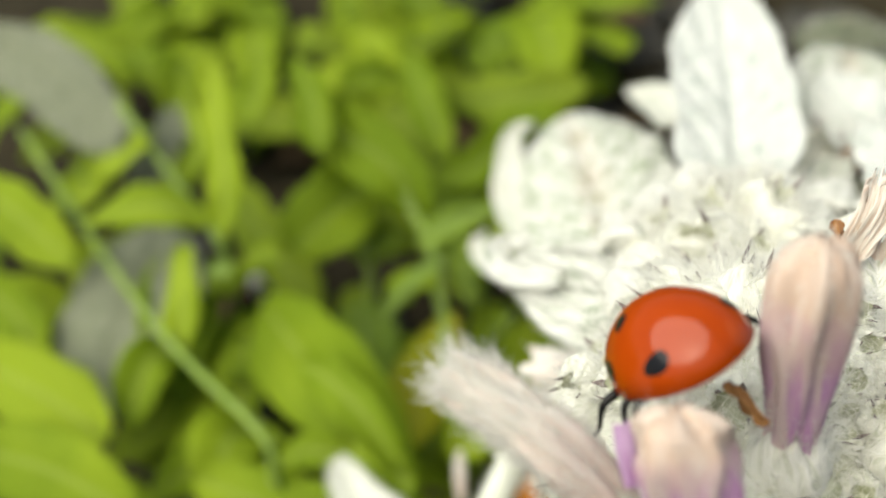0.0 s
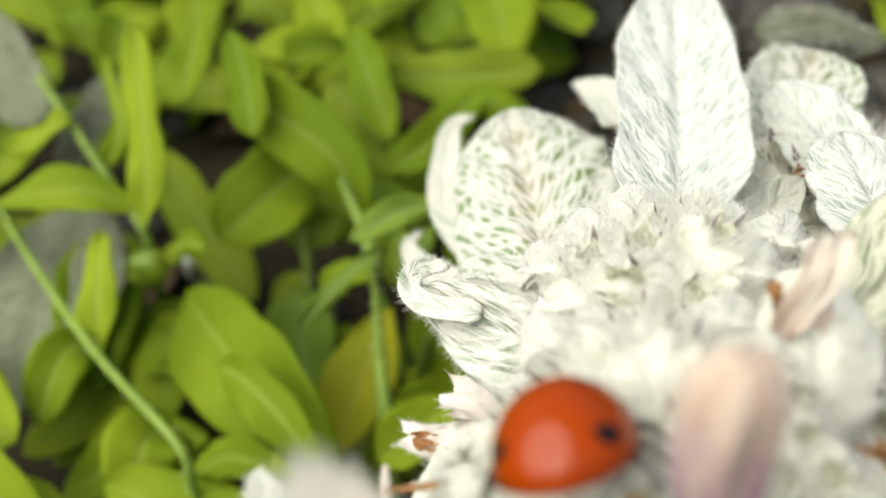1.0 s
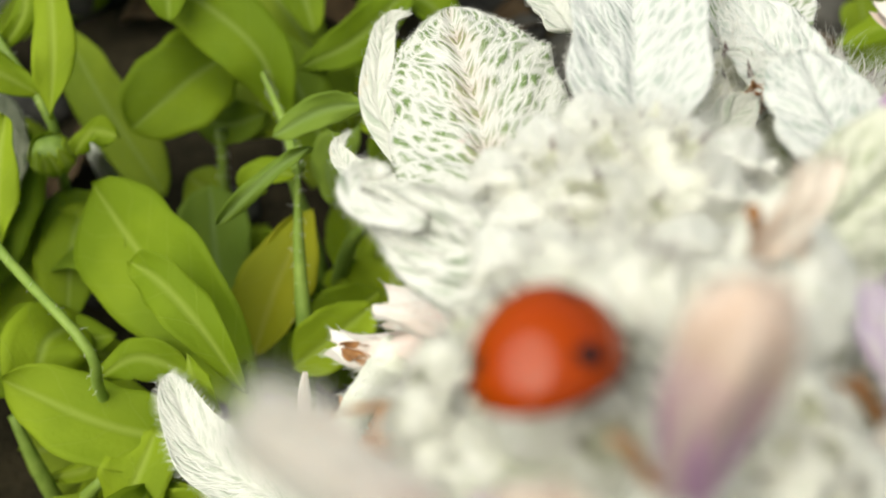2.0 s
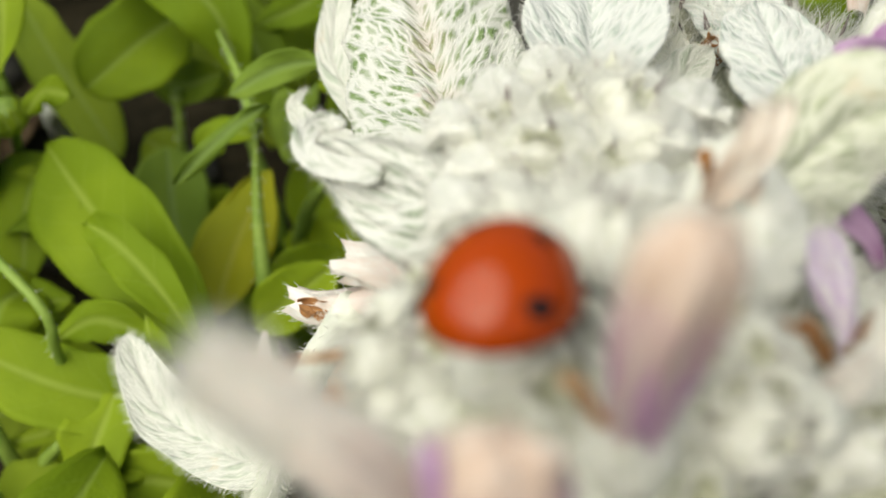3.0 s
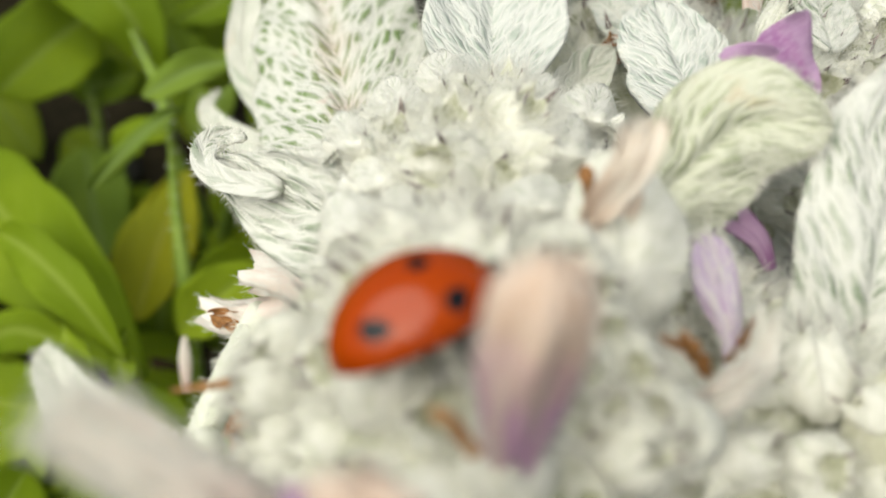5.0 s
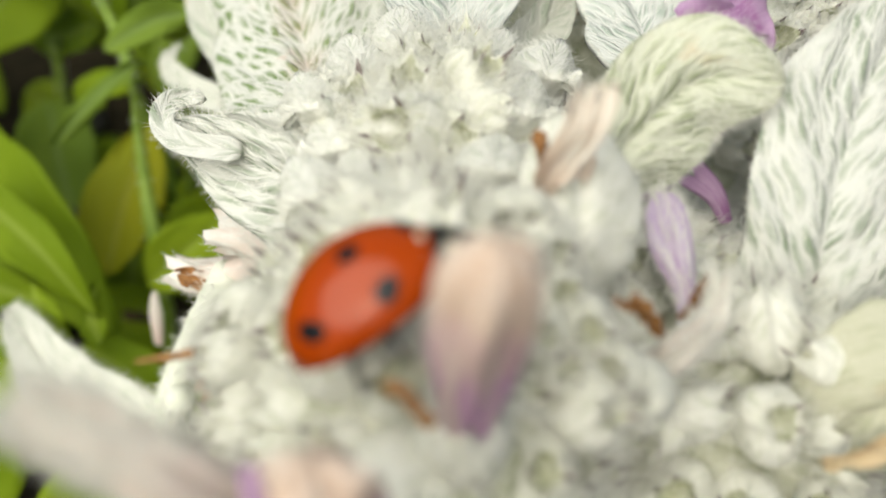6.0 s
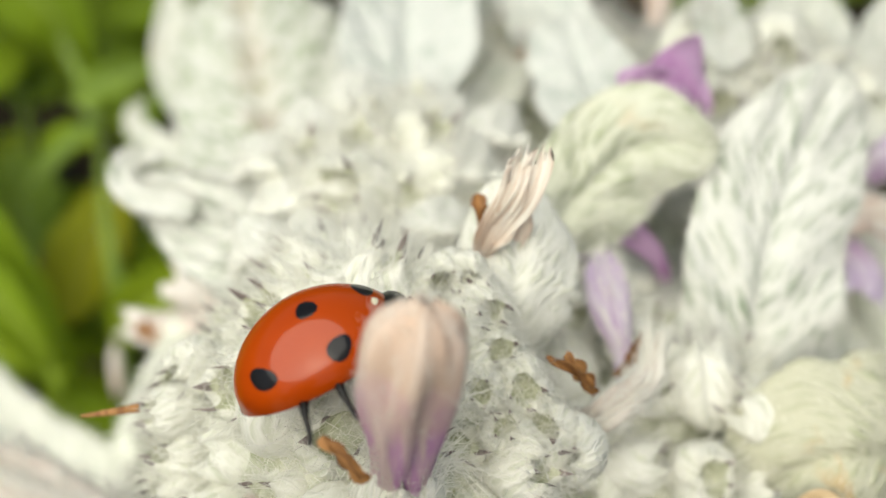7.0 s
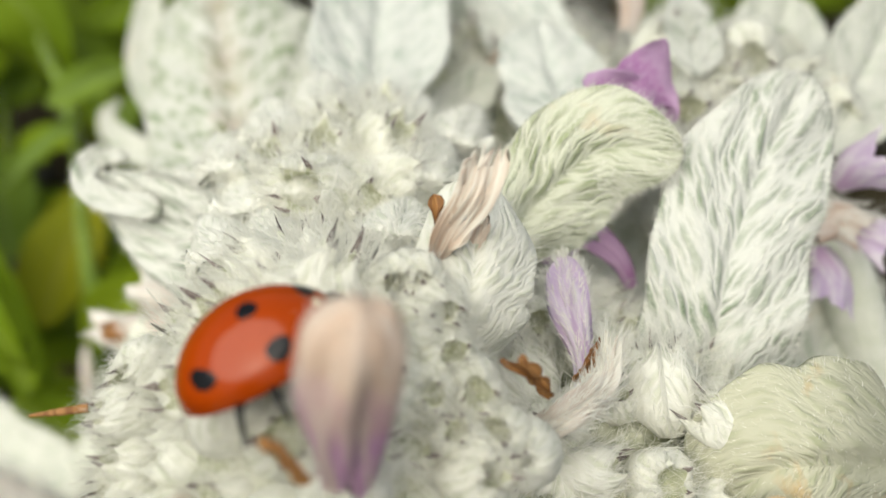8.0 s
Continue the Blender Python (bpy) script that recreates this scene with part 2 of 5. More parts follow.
WOOL_SMOOTH = wool_material("felted_leaf_pale", (0.69, 0.70, 0.63), (0.36, 0.44, 0.32), (0.62, 0.50, 0.31), 0.66, 0.7)
WOOL_CREAM = wool_material("felted_leaf_cream", (0.57, 0.57, 0.44), (0.33, 0.37, 0.20), (0.56, 0.40, 0.20), 0.57, 0.65, 0.0, 0.36)
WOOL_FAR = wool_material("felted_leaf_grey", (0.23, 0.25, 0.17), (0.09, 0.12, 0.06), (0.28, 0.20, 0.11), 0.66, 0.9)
HAIR = hair_material("white_wool", (0.97, 0.965, 0.91))
CALYX = wool_material("woolly_calyx", (0.85, 0.85, 0.77), (0.48, 0.52, 0.35), (0.66, 0.60, 0.47), 0.66, 0.6, 0.0, 0.3)
CALYX_INSIDE = speckled("calyx_inside", (0.42, 0.45, 0.27), (0.76, 0.77, 0.62), 1400, 0.9, 0.3, 0.1)
TOOTH = speckled("dry_tooth", (0.12, 0.09, 0.09), (0.42, 0.37, 0.34), 1500, 0.8, 0.05, 0.2)
WOOL_WHITE = wool_material("white_felt", (0.84, 0.84, 0.78), (0.50, 0.56, 0.41), (0.74, 0.69, 0.54), 0.70, 0.55, 0.0, 0.26)
# White wool; the olive end paints in the shade of the gaps between cups.
CORE = speckled("wool_mat", (0.32, 0.35, 0.19), (0.78, 0.78, 0.67), 700, 0.95, 0.5, 0.1)
STEM_PALE = speckled("felted_stem", (0.68, 0.72, 0.58), (0.86, 0.87, 0.79), 600, 0.95, 0.4, 0.1)
GREEN = green_material("marigold_leaf", (0.20, 0.30, 0.014), (0.33, 0.445, 0.026), (0.44, 0.54, 0.11), 0.7)
# Deeper copy of GREEN; the shade among farther leaves is put into its colour.
GREEN_MID = green_material("marigold_leaf_half_shaded", (0.17, 0.265, 0.012), (0.28, 0.39, 0.02), (0.36, 0.46, 0.11), 0.7)
# Dimmest copy of GREEN, with the shade under the tall leaves in its colour.
GREEN_DIM = green_material("marigold_leaf_shaded", (0.14, 0.22, 0.014), (0.25, 0.34, 0.025), (0.30, 0.40, 0.10), 0.6)
GREEN_BLUE = green_material("marigold_leaf_dull", (0.16, 0.255, 0.032), (0.25, 0.36, 0.05), (0.26, 0.36, 0.14), 0.4)
YELLOWED = green_material("marigold_leaf_yellowed", (0.22, 0.27, 0.015), (0.36, 0.37, 0.02), (0.42, 0.42, 0.08), 1.0)
STALK = speckled("marigold_stalk", (0.16, 0.26, 0.035), (0.27, 0.38, 0.07), 500, 0.5, 0.1)
WILTED = corolla_material("wilted_petal", (0.60, 0.31, 0.60), (0.74, 0.57, 0.45), (0.84, 0.74, 0.66), share=0.28, turn=(0.46, 0.74))
WILTED_PALE = corolla_material("wilted_pale_petal", (0.82, 0.64, 0.58), (0.95, 0.92, 0.86), (0.84, 0.70, 0.61), share=0.25, turn=(0.1, 0.6))
LILAC = corolla_material("lilac_petal", (0.64, 0.44, 0.66), (0.67, 0.54, 0.74), (0.92, 0.90, 0.92))
SILKY = corolla_material("silky_calyx", (0.84, 0.80, 0.72), (0.90, 0.88, 0.82), (0.60, 0.50, 0.44), share=0.3)
VIOLET = corolla_material("violet_petal", (0.46, 0.20, 0.46), (0.58, 0.37, 0.60), (0.66, 0.47, 0.67))
DRIED = corolla_material("dried_petal", (0.80, 0.70, 0.64), (0.88, 0.83, 0.77), (0.62, 0.44, 0.32), share=0.35)
DRIED_STRIP = corolla_material("papery_petal", (0.76, 0.62, 0.50), (0.93, 0.89, 0.81), (0.62, 0.45, 0.33), share=0.35, turn=(0.05, 0.45), strip=True)
RUST = corolla_material("rusty_petal", (0.50, 0.26, 0.09), (0.38, 0.16, 0.05), (0.15, 0.06, 0.02), share=0.2, strip=True)
RUST_PALE = corolla_material("browned_rim", (0.70, 0.58, 0.38), (0.76, 0.65, 0.45), (0.52, 0.36, 0.18), share=0.2, strip=True)
SOIL = speckled("dark_soil", (0.020, 0.017, 0.009), (0.052, 0.043, 0.023), 260, 0.95, 2.5, 0.15)
PEBBLE = speckled("grey_pebble", (0.03, 0.03, 0.025), (0.09, 0.085, 0.07), 420, 0.7, 0.3)
LITTER = speckled("dead_leaf", (0.05, 0.032, 0.016), (0.15, 0.10, 0.05), 300, 0.9, 0.4)
RED = shell_material("red_wing_case", (0.33, 0.040, 0.0004), (0.38, 0.050, 0.0005), 0.5, 0.6)
BLACK = shell_material("black_wing_spot", (0.006, 0.006, 0.007), (0.014, 0.014, 0.016), 0.32, 0.35)
JET = shell_material("black_chitin", (0.006, 0.006, 0.006), (0.018, 0.017, 0.016), 0.35, 0.3)
IVORY = speckled("ivory_mark", (0.72, 0.66, 0.46), (0.82, 0.78, 0.62), 3000, 0.4, 0.02)
ORANGE = corolla_material("orange_petal", (0.60, 0.22, 0.01), (0.72, 0.34, 0.01), (0.42, 0.12, 0.01))


# ---- building helpers; all sizes in millimetres ----
def thing(name, at, label, category, group="", kind=""):
    ob = new(name)
    ob.location = Vector(at) * MM
    ob.empty_display_size = 0.005
    return tagged(ob, label, category, group, kind)


def base_of(ob):
    p = np.array(ob.location)
    while ob.parent:
        ob = ob.parent
        p = p + np.array(ob.location)
    return p / MM


def part(name, mesh, mats, parent, label=""):
    """A mesh in millimetres of the world, linked as one part of its thing."""
    ob = new(name, mesh)
    off = base_of(parent) if parent else np.zeros(3)
    mesh.transform(Matrix.Scale(MM, 4) @ Matrix.Translation(Vector(-off)))
    for m in mats:
        mesh.materials.append(m)
    ob.parent = parent
    return tagged(ob, label)


def grown(name, made, mat, parent, label=""):
    """A part together with its coat of fine hairs."""
    mesh, fuzz = made
    ob = part(name, mesh, [mat], parent, label)
    if fuzz:
        tagged(part("fuzz", fuzz, [HAIR], ob, "fine white hairs"), kind="stuff")
    return ob


def make_mesh(name, verts, faces, uvs=None, slots=None, smooth=True):
    me = bpy.data.meshes.new(name)
    me.from_pydata([tuple(v) for v in verts], [], [tuple(int(i) for i in f) for f in faces])
    if uvs is not None:
        layer = me.uv_layers.new(name="uv")
        idx = np.empty(len(me.loops), dtype=np.int32)
        me.loops.foreach_get("vertex_index", idx)
        layer.data.foreach_set("uv", np.asarray(uvs, dtype=np.float32)[idx].ravel())
    if slots is not None:
        me.polygons.foreach_set("material_index", np.asarray(slots, dtype=np.int32))
    if smooth:
        me.polygons.foreach_set("use_smooth", np.ones(len(me.polygons), dtype=bool))
    me.update()
    return me


def spline(points, n):
    """n points along a smooth curve through the given ones."""
    p = np.array(points, float)
    p = np.vstack([2 * p[0] - p[1], p, 2 * p[-1] - p[-2]])
    out = []
    for s in np.linspace(0, len(p) - 3 - 1e-6, n):
        i, k = int(s), s - int(s)
        a, b, c, d = p[i:i + 4]
        out.append(0.5 * (2 * b + (c - a) * k + (2 * a - 5 * b + 4 * c - d) * k * k + (3 * b - a - 3 * c + d) * k ** 3))
    return np.array(out)


def unit(v):
    v = np.asarray(v, float)
    return v / (np.linalg.norm(v, axis=-1, keepdims=True) + 1e-12)


def ribbons(rng, roots, ways, length, width, bend=0.5, curl=None):
    """Hairs: bent ribbons of two segments that taper to a point."""
    n = len(roots)
    side = unit(np.cross(ways, rng.normal(size=(n, 3))))
    ln = length * rng.uniform(0.5, 1.3, (n, 1))
    drift = unit(rng.normal(size=(n, 3)) + (0 if curl is None else curl)) * bend
    a = roots
    b = a + ways * ln * 0.55
    c = b + unit(ways + drift) * ln * 0.6
    w = width * rng.uniform(0.6, 1.3, (n, 1))
    verts = np.stack([a - side * w, a + side * w, b + side * w * 0.7, b - side * w * 0.7, c], 1).reshape(-1, 3)
    k = np.arange(n)[:, None] * 5
    quads = (k + np.array([0, 1, 2, 3])).tolist()
    tris = (k + np.array([3, 2, 4])).tolist()
    return verts, quads + tris


def sheet(name, ctrl, half, normal=(0, -0.5, 0.86), peak=(0.7, 0.8), cup=0.2, lean=0, vein=0.0, wave=0.0, pitch=2.2,
          nu=30, nv=14, thick=0.16, hair=0, hair_len=0.8, hair_w=0.016, seed=0, blunt=0.06, notch=0.0):
    """A leaf along the curve ctrl: half is half its breadth, cup lifts the edges, vein the relief of the side veins, wave the waviness of its margin."""
    rng = np.random.default_rng(seed + 17)
    mid = spline(ctrl, nu)
    tang = unit(np.gradient(mid, axis=0))
    up0 = unit(np.array(normal, float))
    side = unit(np.cross(tang, up0))
    if lean:
        a = np.radians(lean)
        side = unit(side * np.cos(a) + np.cross(tang, side) * np.sin(a))
    up = unit(np.cross(side, tang))
    length = np.linalg.norm(np.diff(mid, axis=0), axis=1).sum()
    u = np.linspace(0, 1, nu)
    pa, pb = peak
    prof = (u + 1e-4) ** pa * (1 - u + 1e-4) ** pb
    prof = prof / prof.max()
    prof = np.clip(prof + blunt * (1 - u) + blunt * 0.15, 0, 1)
    v = np.linspace(-1, 1, nv)
    uu, vv = np.meshgrid(u, v, indexing="ij")
    w = half * prof[:, None]
    wob = 1 + 0.05 * np.sin(uu * 9 + seed) * np.sign(vv) + 0.03 * np.sin(uu * 23 + 2 * seed)
    ripple = np.sin((np.abs(vv) * half * 0.9 - uu * length * 0.42 + 0.35 * np.sin(uu * 11 + seed)) * 2 * np.pi / pitch + 0.6 * np.sin(vv * 5 + seed))
    lift = cup * w * (vv ** 2) + vein * ripple * (0.35 + 0.65 * np.abs(vv)) * np.minimum(1, prof[:, None] * 1.5)
    lift = lift + wave * vv ** 2 * np.sin(uu * (7 + seed % 4) + seed * 1.7 + np.sign(vv) * 1.1) - 0.12 * half * np.exp(-(vv / 0.12) ** 2) * prof[:, None]
    pts = mid[:, None] + side[:, None] * (w * vv * wob)[..., None] + up[:, None] * lift[..., None]
    if notch:
        jag = np.array([noise.noise(Vector((x * 4.5 + seed, seed * 1.7, 0.3))) for x in v])
        pts = pts + tang[:, None] * (notch * uu ** 3 * jag[None])[..., None]
    th = thick * (0.5 + 0.5 * prof[:, None] * (1 - 0.7 * vv ** 2))
    back = pts - up[:, None] * th[..., None]
    verts = np.vstack([pts.reshape(-1, 3), back.reshape(-1, 3)])
    uv1 = np.stack([uu * length, vv * half], -1).reshape(-1, 2)
    uvs = np.vstack([uv1, uv1])
    n0 = nu * nv
    ids = np.arange(n0).reshape(nu, nv)
    q = np.stack([ids[:-1, :-1], ids[:-1, 1:], ids[1:, 1:], ids[1:, :-1]], -1).reshape(-1, 4)
    faces = q[:, ::-1].tolist() + (q + n0).tolist()
    ring = np.concatenate([ids[:, 0], ids[-1, 1:], ids[-2::-1, -1], ids[0, -2:0:-1]])
    nxt = np.roll(ring, -1)
    faces += np.stack([ring, nxt, nxt + n0, ring + n0], 1)[:, ::-1].tolist()
    fuzz = None
    if hair:
        iu = rng.uniform(0.02, 0.995, hair)
        iv = rng.uniform(-1, 1, hair)
        rim = rng.random(hair) < 0.2
        iv[rim] = np.sign(iv[rim]) * rng.uniform(0.93, 1.0, rim.sum())
        fi, fj = iu * (nu - 1), (iv + 1) / 2 * (nv - 1)
        i0, j0 = np.minimum(fi.astype(int), nu - 2), np.minimum(fj.astype(int), nv - 2)
        a, b = (fi - i0)[:, None], (fj - j0)[:, None]
        root = (pts[i0, j0] * (1 - a) * (1 - b) + pts[i0 + 1, j0] * a * (1 - b) + pts[i0, j0 + 1] * (1 - a) * b + pts[i0 + 1, j0 + 1] * a * b)
        out = side[i0] * np.sign(iv)[:, None]
        way = unit(up[i0] * rng.uniform(0.02, 0.3, (hair, 1)) + tang[i0] * 0.7 + out * (0.6 + 0.9 * rim[:, None]) + rng.normal(size=(hair, 3)) * 0.35)
        hv, hf = ribbons(rng, root, way, hair_len, hair_w, 0.7)
        fuzz = make_mesh("fuzz", hv, hf)
    return make_mesh(name, verts, faces, uvs), fuzz


def tube(name, ctrl, radii, n=18, sides=10, seed=0, rough=0.0, hair=0, hair_len=0.8):
    """A stalk along the curve ctrl whose radius runs through radii."""
    rng = np.random.default_rng(seed + 5)
    mid = spline(ctrl, n)
    tang = unit(np.gradient(mid, axis=0))
    ref = np.array([0.3, 0.9, 0.2])
    a = unit(np.cross(tang, ref))
    b = np.cross(tang, a)
    r = np.interp(np.linspace(0, 1, n), np.linspace(0, 1, len(radii)), radii)
    ang = np.linspace(0, 2 * np.pi, sides, endpoint=False)
    wob = 1 + rough * rng.normal(size=(n, sides))
    ring = np.cos(ang)[None, :, None] * a[:, None] + np.sin(ang)[None, :, None] * b[:, None]
    pts = mid[:, None] + ring * (r[:, None] * wob)[..., None]
    ids = np.arange(n * sides).reshape(n, sides)
    nx = np.roll(ids, -1, axis=1)
    faces = np.stack([ids[:-1], nx[:-1], nx[1:], ids[1:]], -1).reshape(-1, 4).tolist()
    faces += [ids[0, ::-1].tolist(), ids[-1].tolist()]
    verts = pts.reshape(-1, 3)
    uvs = np.stack(np.meshgrid(np.linspace(0, 1, n), ang / 6.283, indexing="ij")[::-1], -1).reshape(-1, 2)
    fuzz = None
    if hair:
        i = rng.integers(0, n, hair)
        j = rng.integers(0, sides, hair)
        hv, hf = ribbons(rng, pts[i, j], unit(ring[i, j] + tang[i] * 0.5 + rng.normal(size=(hair, 3)) * 0.4), hair_len, 0.022)
        fuzz = make_mesh("fuzz", hv, hf)
    return make_mesh(name, verts, faces, uvs), fuzz


def hood(name, ctrl, radii, flat=0.6, normal=(0, -0.5, 0.86), open_angle=360, seed=0, hair=0, hair_len=1.2, frill=0.12, n=26, sides=22, lobes=4, closed=False, crumple=0.0):
    """A petal tube or hood along ctrl: flattened section, pleated and frilled towards its mouth, thin walled; open_angle under 360 leaves it split."""
    rng = np.random.default_rng(seed + 29)
    mid = spline(ctrl, n)
    tang = unit(np.gradient(mid, axis=0))
    a = unit(np.cross(tang, unit(np.array(normal, float))))
    b = np.cross(a, tang)
    t = np.linspace(0, 1, n)
    r = spline([(x, 0, 0) for x in radii], n)[:, 0]
    if closed:
        r = r * np.sqrt(np.clip(1 - (np.clip(t - 0.8, 0, 1) / 0.2) ** 2, 0.012, 1))
    half = np.radians(open_angle) / 2
    ang = np.linspace(-half, half, sides)
    edge = frill * t[:, None] ** 2 * (np.sin(ang[None] * lobes + seed) + 0.5 * np.sin(ang[None] * (2 * lobes + 3) + 2.1 * seed))
    pleat = 1 + 0.05 * np.sin(ang[None] * 11 + seed) * np.minimum(1, 2 * t[:, None]) + edge
    ring = np.sin(ang)[None, :, None] * a[:, None] + flat * np.cos(ang)[None, :, None] * b[:, None]
    pts = mid[:, None] + ring * (r[:, None] * pleat)[..., None]
    pts = pts + tang[:, None] * (np.mean(radii) * edge * 1.5)[..., None]
    if crumple:
        out = unit(pts - mid[:, None])
        fold = np.array([[noise.noise(Vector((math.sin(x) * 1.6, math.cos(x) * 1.6, y * 2.5 + seed))) + 0.6 * noise.noise(Vector((math.sin(x) * 4, math.cos(x) * 4, y * 4 + seed))) for x in ang] for y in t])
        pts = pts + out * (crumple * fold * r[:, None])[..., None]
    inner = mid[:, None] + (pts - mid[:, None]) * 0.93
    verts = np.vstack([pts.reshape(-1, 3), inner.reshape(-1, 3)])
    ids = np.arange(n * sides).reshape(n, sides)
    q = np.stack([ids[:-1, :-1], ids[:-1, 1:], ids[1:, 1:], ids[1:, :-1]], -1).reshape(-1, 4)
    n0 = n * sides
    faces = q.tolist() + (q[:, ::-1] + n0).tolist()
    rim = ids[-1]
    faces += [[rim[i], rim[i + 1], rim[i + 1] + n0, rim[i] + n0] for i in range(sides - 1)]
    uv1 = np.stack(np.meshgrid(t, ang / 6.283, indexing="ij")[::-1], -1).reshape(-1, 2)
    uvs = np.vstack([uv1, uv1])
    fuzz = None
    if hair:
        i = (n * rng.uniform(0.1, 1, hair) ** 0.7).astype(int).clip(0, n - 1)
        j = rng.integers(0, sides, hair)
        way = unit(tang[i] * 1.0 + unit(pts[i, j] - mid[i]) * 0.45 + rng.normal(size=(hair, 3)) * 0.25)
        hv, hf = ribbons(rng, pts[i, j], way, hair_len, 0.02, 0.5)
        fuzz = make_mesh("fuzz", hv, hf)
    return make_mesh(name, verts, faces, uvs), fuzz


def lump(name, centre, radii, seed, rough=0.12, rings=14, sides=20, fine=0.0):
    """An uneven rounded body; fine adds tufts of that height in millimetres."""
    verts, faces = [], []
    for i in range(rings + 1):
        for j in range(sides):
            a, b = np.pi * i / rings, 2 * np.pi * j / sides
            d = np.array([np.sin(a) * np.cos(b), np.sin(a) * np.sin(b), np.cos(a)])
            k = 1 + rough * noise.noise(Vector(d * 2.2 + seed * 3.1)) + 0.5 * rough * noise.noise(Vector(d * 5 + seed))
            p = d * np.array(radii) * k
            if fine:
                p = p + d * fine * (noise.noise(Vector(p * 0.55)) + 0.6 * noise.noise(Vector(p * 1.3 + 4.0)) + 0.3 * noise.noise(Vector(p * 3.0)))
            verts.append(np.array(centre) + p)
    for i in range(rings):
        for j in range(sides):
            k = (j + 1) % sides
            faces.append((i * sides + j, (i + 1) * sides + j, (i + 1) * sides + k, i * sides + k))
    return make_mesh(name, verts, faces, np.zeros((len(verts), 2)))

CUP_SPOTS = ((3.2, 20.8, 69.8), (4.1, 20.7, 70.1), (4.6, 19.8, 69.8), (3.5, 19.6, 69.6), (5.0, 18.5, 69.2), (5.9, 17.2, 68.6), (6.5, 15.9, 68.1), (5.2, 15.8, 68.3), (7.4, 15.3, 67.6), (6.2, 14.6, 67.8), (4.3, 17.1, 68.9))


def spike_leaves(head):
    felted_leaf(head, [(-3.2, 28.9, 61.4), (-5.8, 29.6, 60.5), (-9.1, 31.8, 59.4), (-12.3, 34.2, 59.0)], 3.6, WOOL, peak=(0.1, 0.8), cup=0.12, vein=0.2, pitch=1.25, lean=-18, hair=2600, seed=0)
    felted_leaf(head, [(-8.4, 31.3, 60.4), (-11.1, 32.5, 59.5), (-12.4, 33.7, 59.4), (-12.3, 35.0, 59.5), (-11.5, 35.4, 59.5), (-10.5, 35.1, 59.7)], 0.62, WOOL, peak=(0.1, 0.35), cup=0.25, vein=0.05, hair=700, nu=30, nv=12, seed=1)
    felted_leaf(head, [(-5.3, 37.2, 56.3), (-6.6, 44.2, 54.4), (-8.6, 52.9, 52.3), (-10.0, 59.8, 50.2)], 5.6, WOOL_GREEN, peak=(0.45, 0.45), cup=-0.32, vein=0.2, hair=4200, seed=2)
    felted_leaf(head, [(-10.2, 47.9, 44.7), (-14.8, 54.9, 44.1), (-15.4, 60.8, 45.5), (-14.7, 62.5, 46.7), (-13.1, 62.1, 47.7)], 1.3, WOOL_SMOOTH, peak=(0.15, 0.9), cup=0.2, hair=500, seed=3)
    felted_leaf(head, [(-11.7, 47.2, 44.2), (-16.1, 50.5, 42.4), (-17.9, 52.7, 42.6), (-17.2, 54.6, 42.6)], 1.0, WOOL_SMOOTH, peak=(0.15, 0.9), cup=0.2, hair=400, seed=4)
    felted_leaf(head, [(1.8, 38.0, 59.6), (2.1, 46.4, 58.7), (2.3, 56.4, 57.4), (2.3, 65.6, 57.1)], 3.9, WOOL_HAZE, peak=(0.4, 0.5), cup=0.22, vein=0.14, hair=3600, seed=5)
    felted_leaf(head, [(-1.2, 58.3, 49.9), (-2.8, 62.2, 49.2), (-5.4, 65.9, 47.7)], 1.7, WOOL_SMOOTH, peak=(0.15, 0.8), cup=0.4, hair=400, seed=6)
    felted_leaf(head, [(7.8, 46.9, 54.2), (10.5, 57.2, 51.2), (12.7, 65.6, 50.2)], 4.2, WOOL_GREEN, peak=(0.5, 0.4), cup=0.15, vein=0.14, hair=1600, seed=7)
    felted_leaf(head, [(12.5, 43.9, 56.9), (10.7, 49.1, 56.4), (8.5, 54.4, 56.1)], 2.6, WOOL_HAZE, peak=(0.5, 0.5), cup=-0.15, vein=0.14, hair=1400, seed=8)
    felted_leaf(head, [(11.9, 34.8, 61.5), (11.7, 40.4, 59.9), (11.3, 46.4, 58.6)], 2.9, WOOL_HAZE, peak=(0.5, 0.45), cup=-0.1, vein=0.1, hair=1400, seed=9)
    felted_leaf(head, [(5.2, 39.6, 57.3), (7.1, 42.3, 56.5), (9.1, 45.0, 56.3)], 1.3, WOOL_SMOOTH, cup=0.4, hair=400, seed=10)
    felted_leaf(head, [(7.7, 26.5, 63.9), (9.5, 28.1, 65.7), (12.1, 29.7, 66.8), (15.5, 29.6, 66.7)], 2.8, WOOL_SOFT, peak=(0.45, 0.55), cup=-0.18, vein=0.13, hair=2600, lean=12, seed=11)
    felted_leaf(head, [(16.4, 20.5, 61.0), (17.2, 24.3, 63.7), (19.0, 29.2, 65.8), (22.1, 34.4, 66.7)], 3.55, WOOL, peak=(0.32, 0.42), cup=-0.12, vein=0.22, hair=4200, pitch=2.8, seed=12)
    felted_leaf(head, [(23.9, 17.2, 61.4), (20.0, 16.2, 64.2), (17.4, 16.0, 64.0), (15.2, 15.6, 60.3)], 4.0, WOOL_CREAM, normal=(-0.15, -0.5, 0.85), peak=(0.3, 0.5), cup=-0.35, vein=0.03, hair=1200, hair_len=0.25, seed=13)
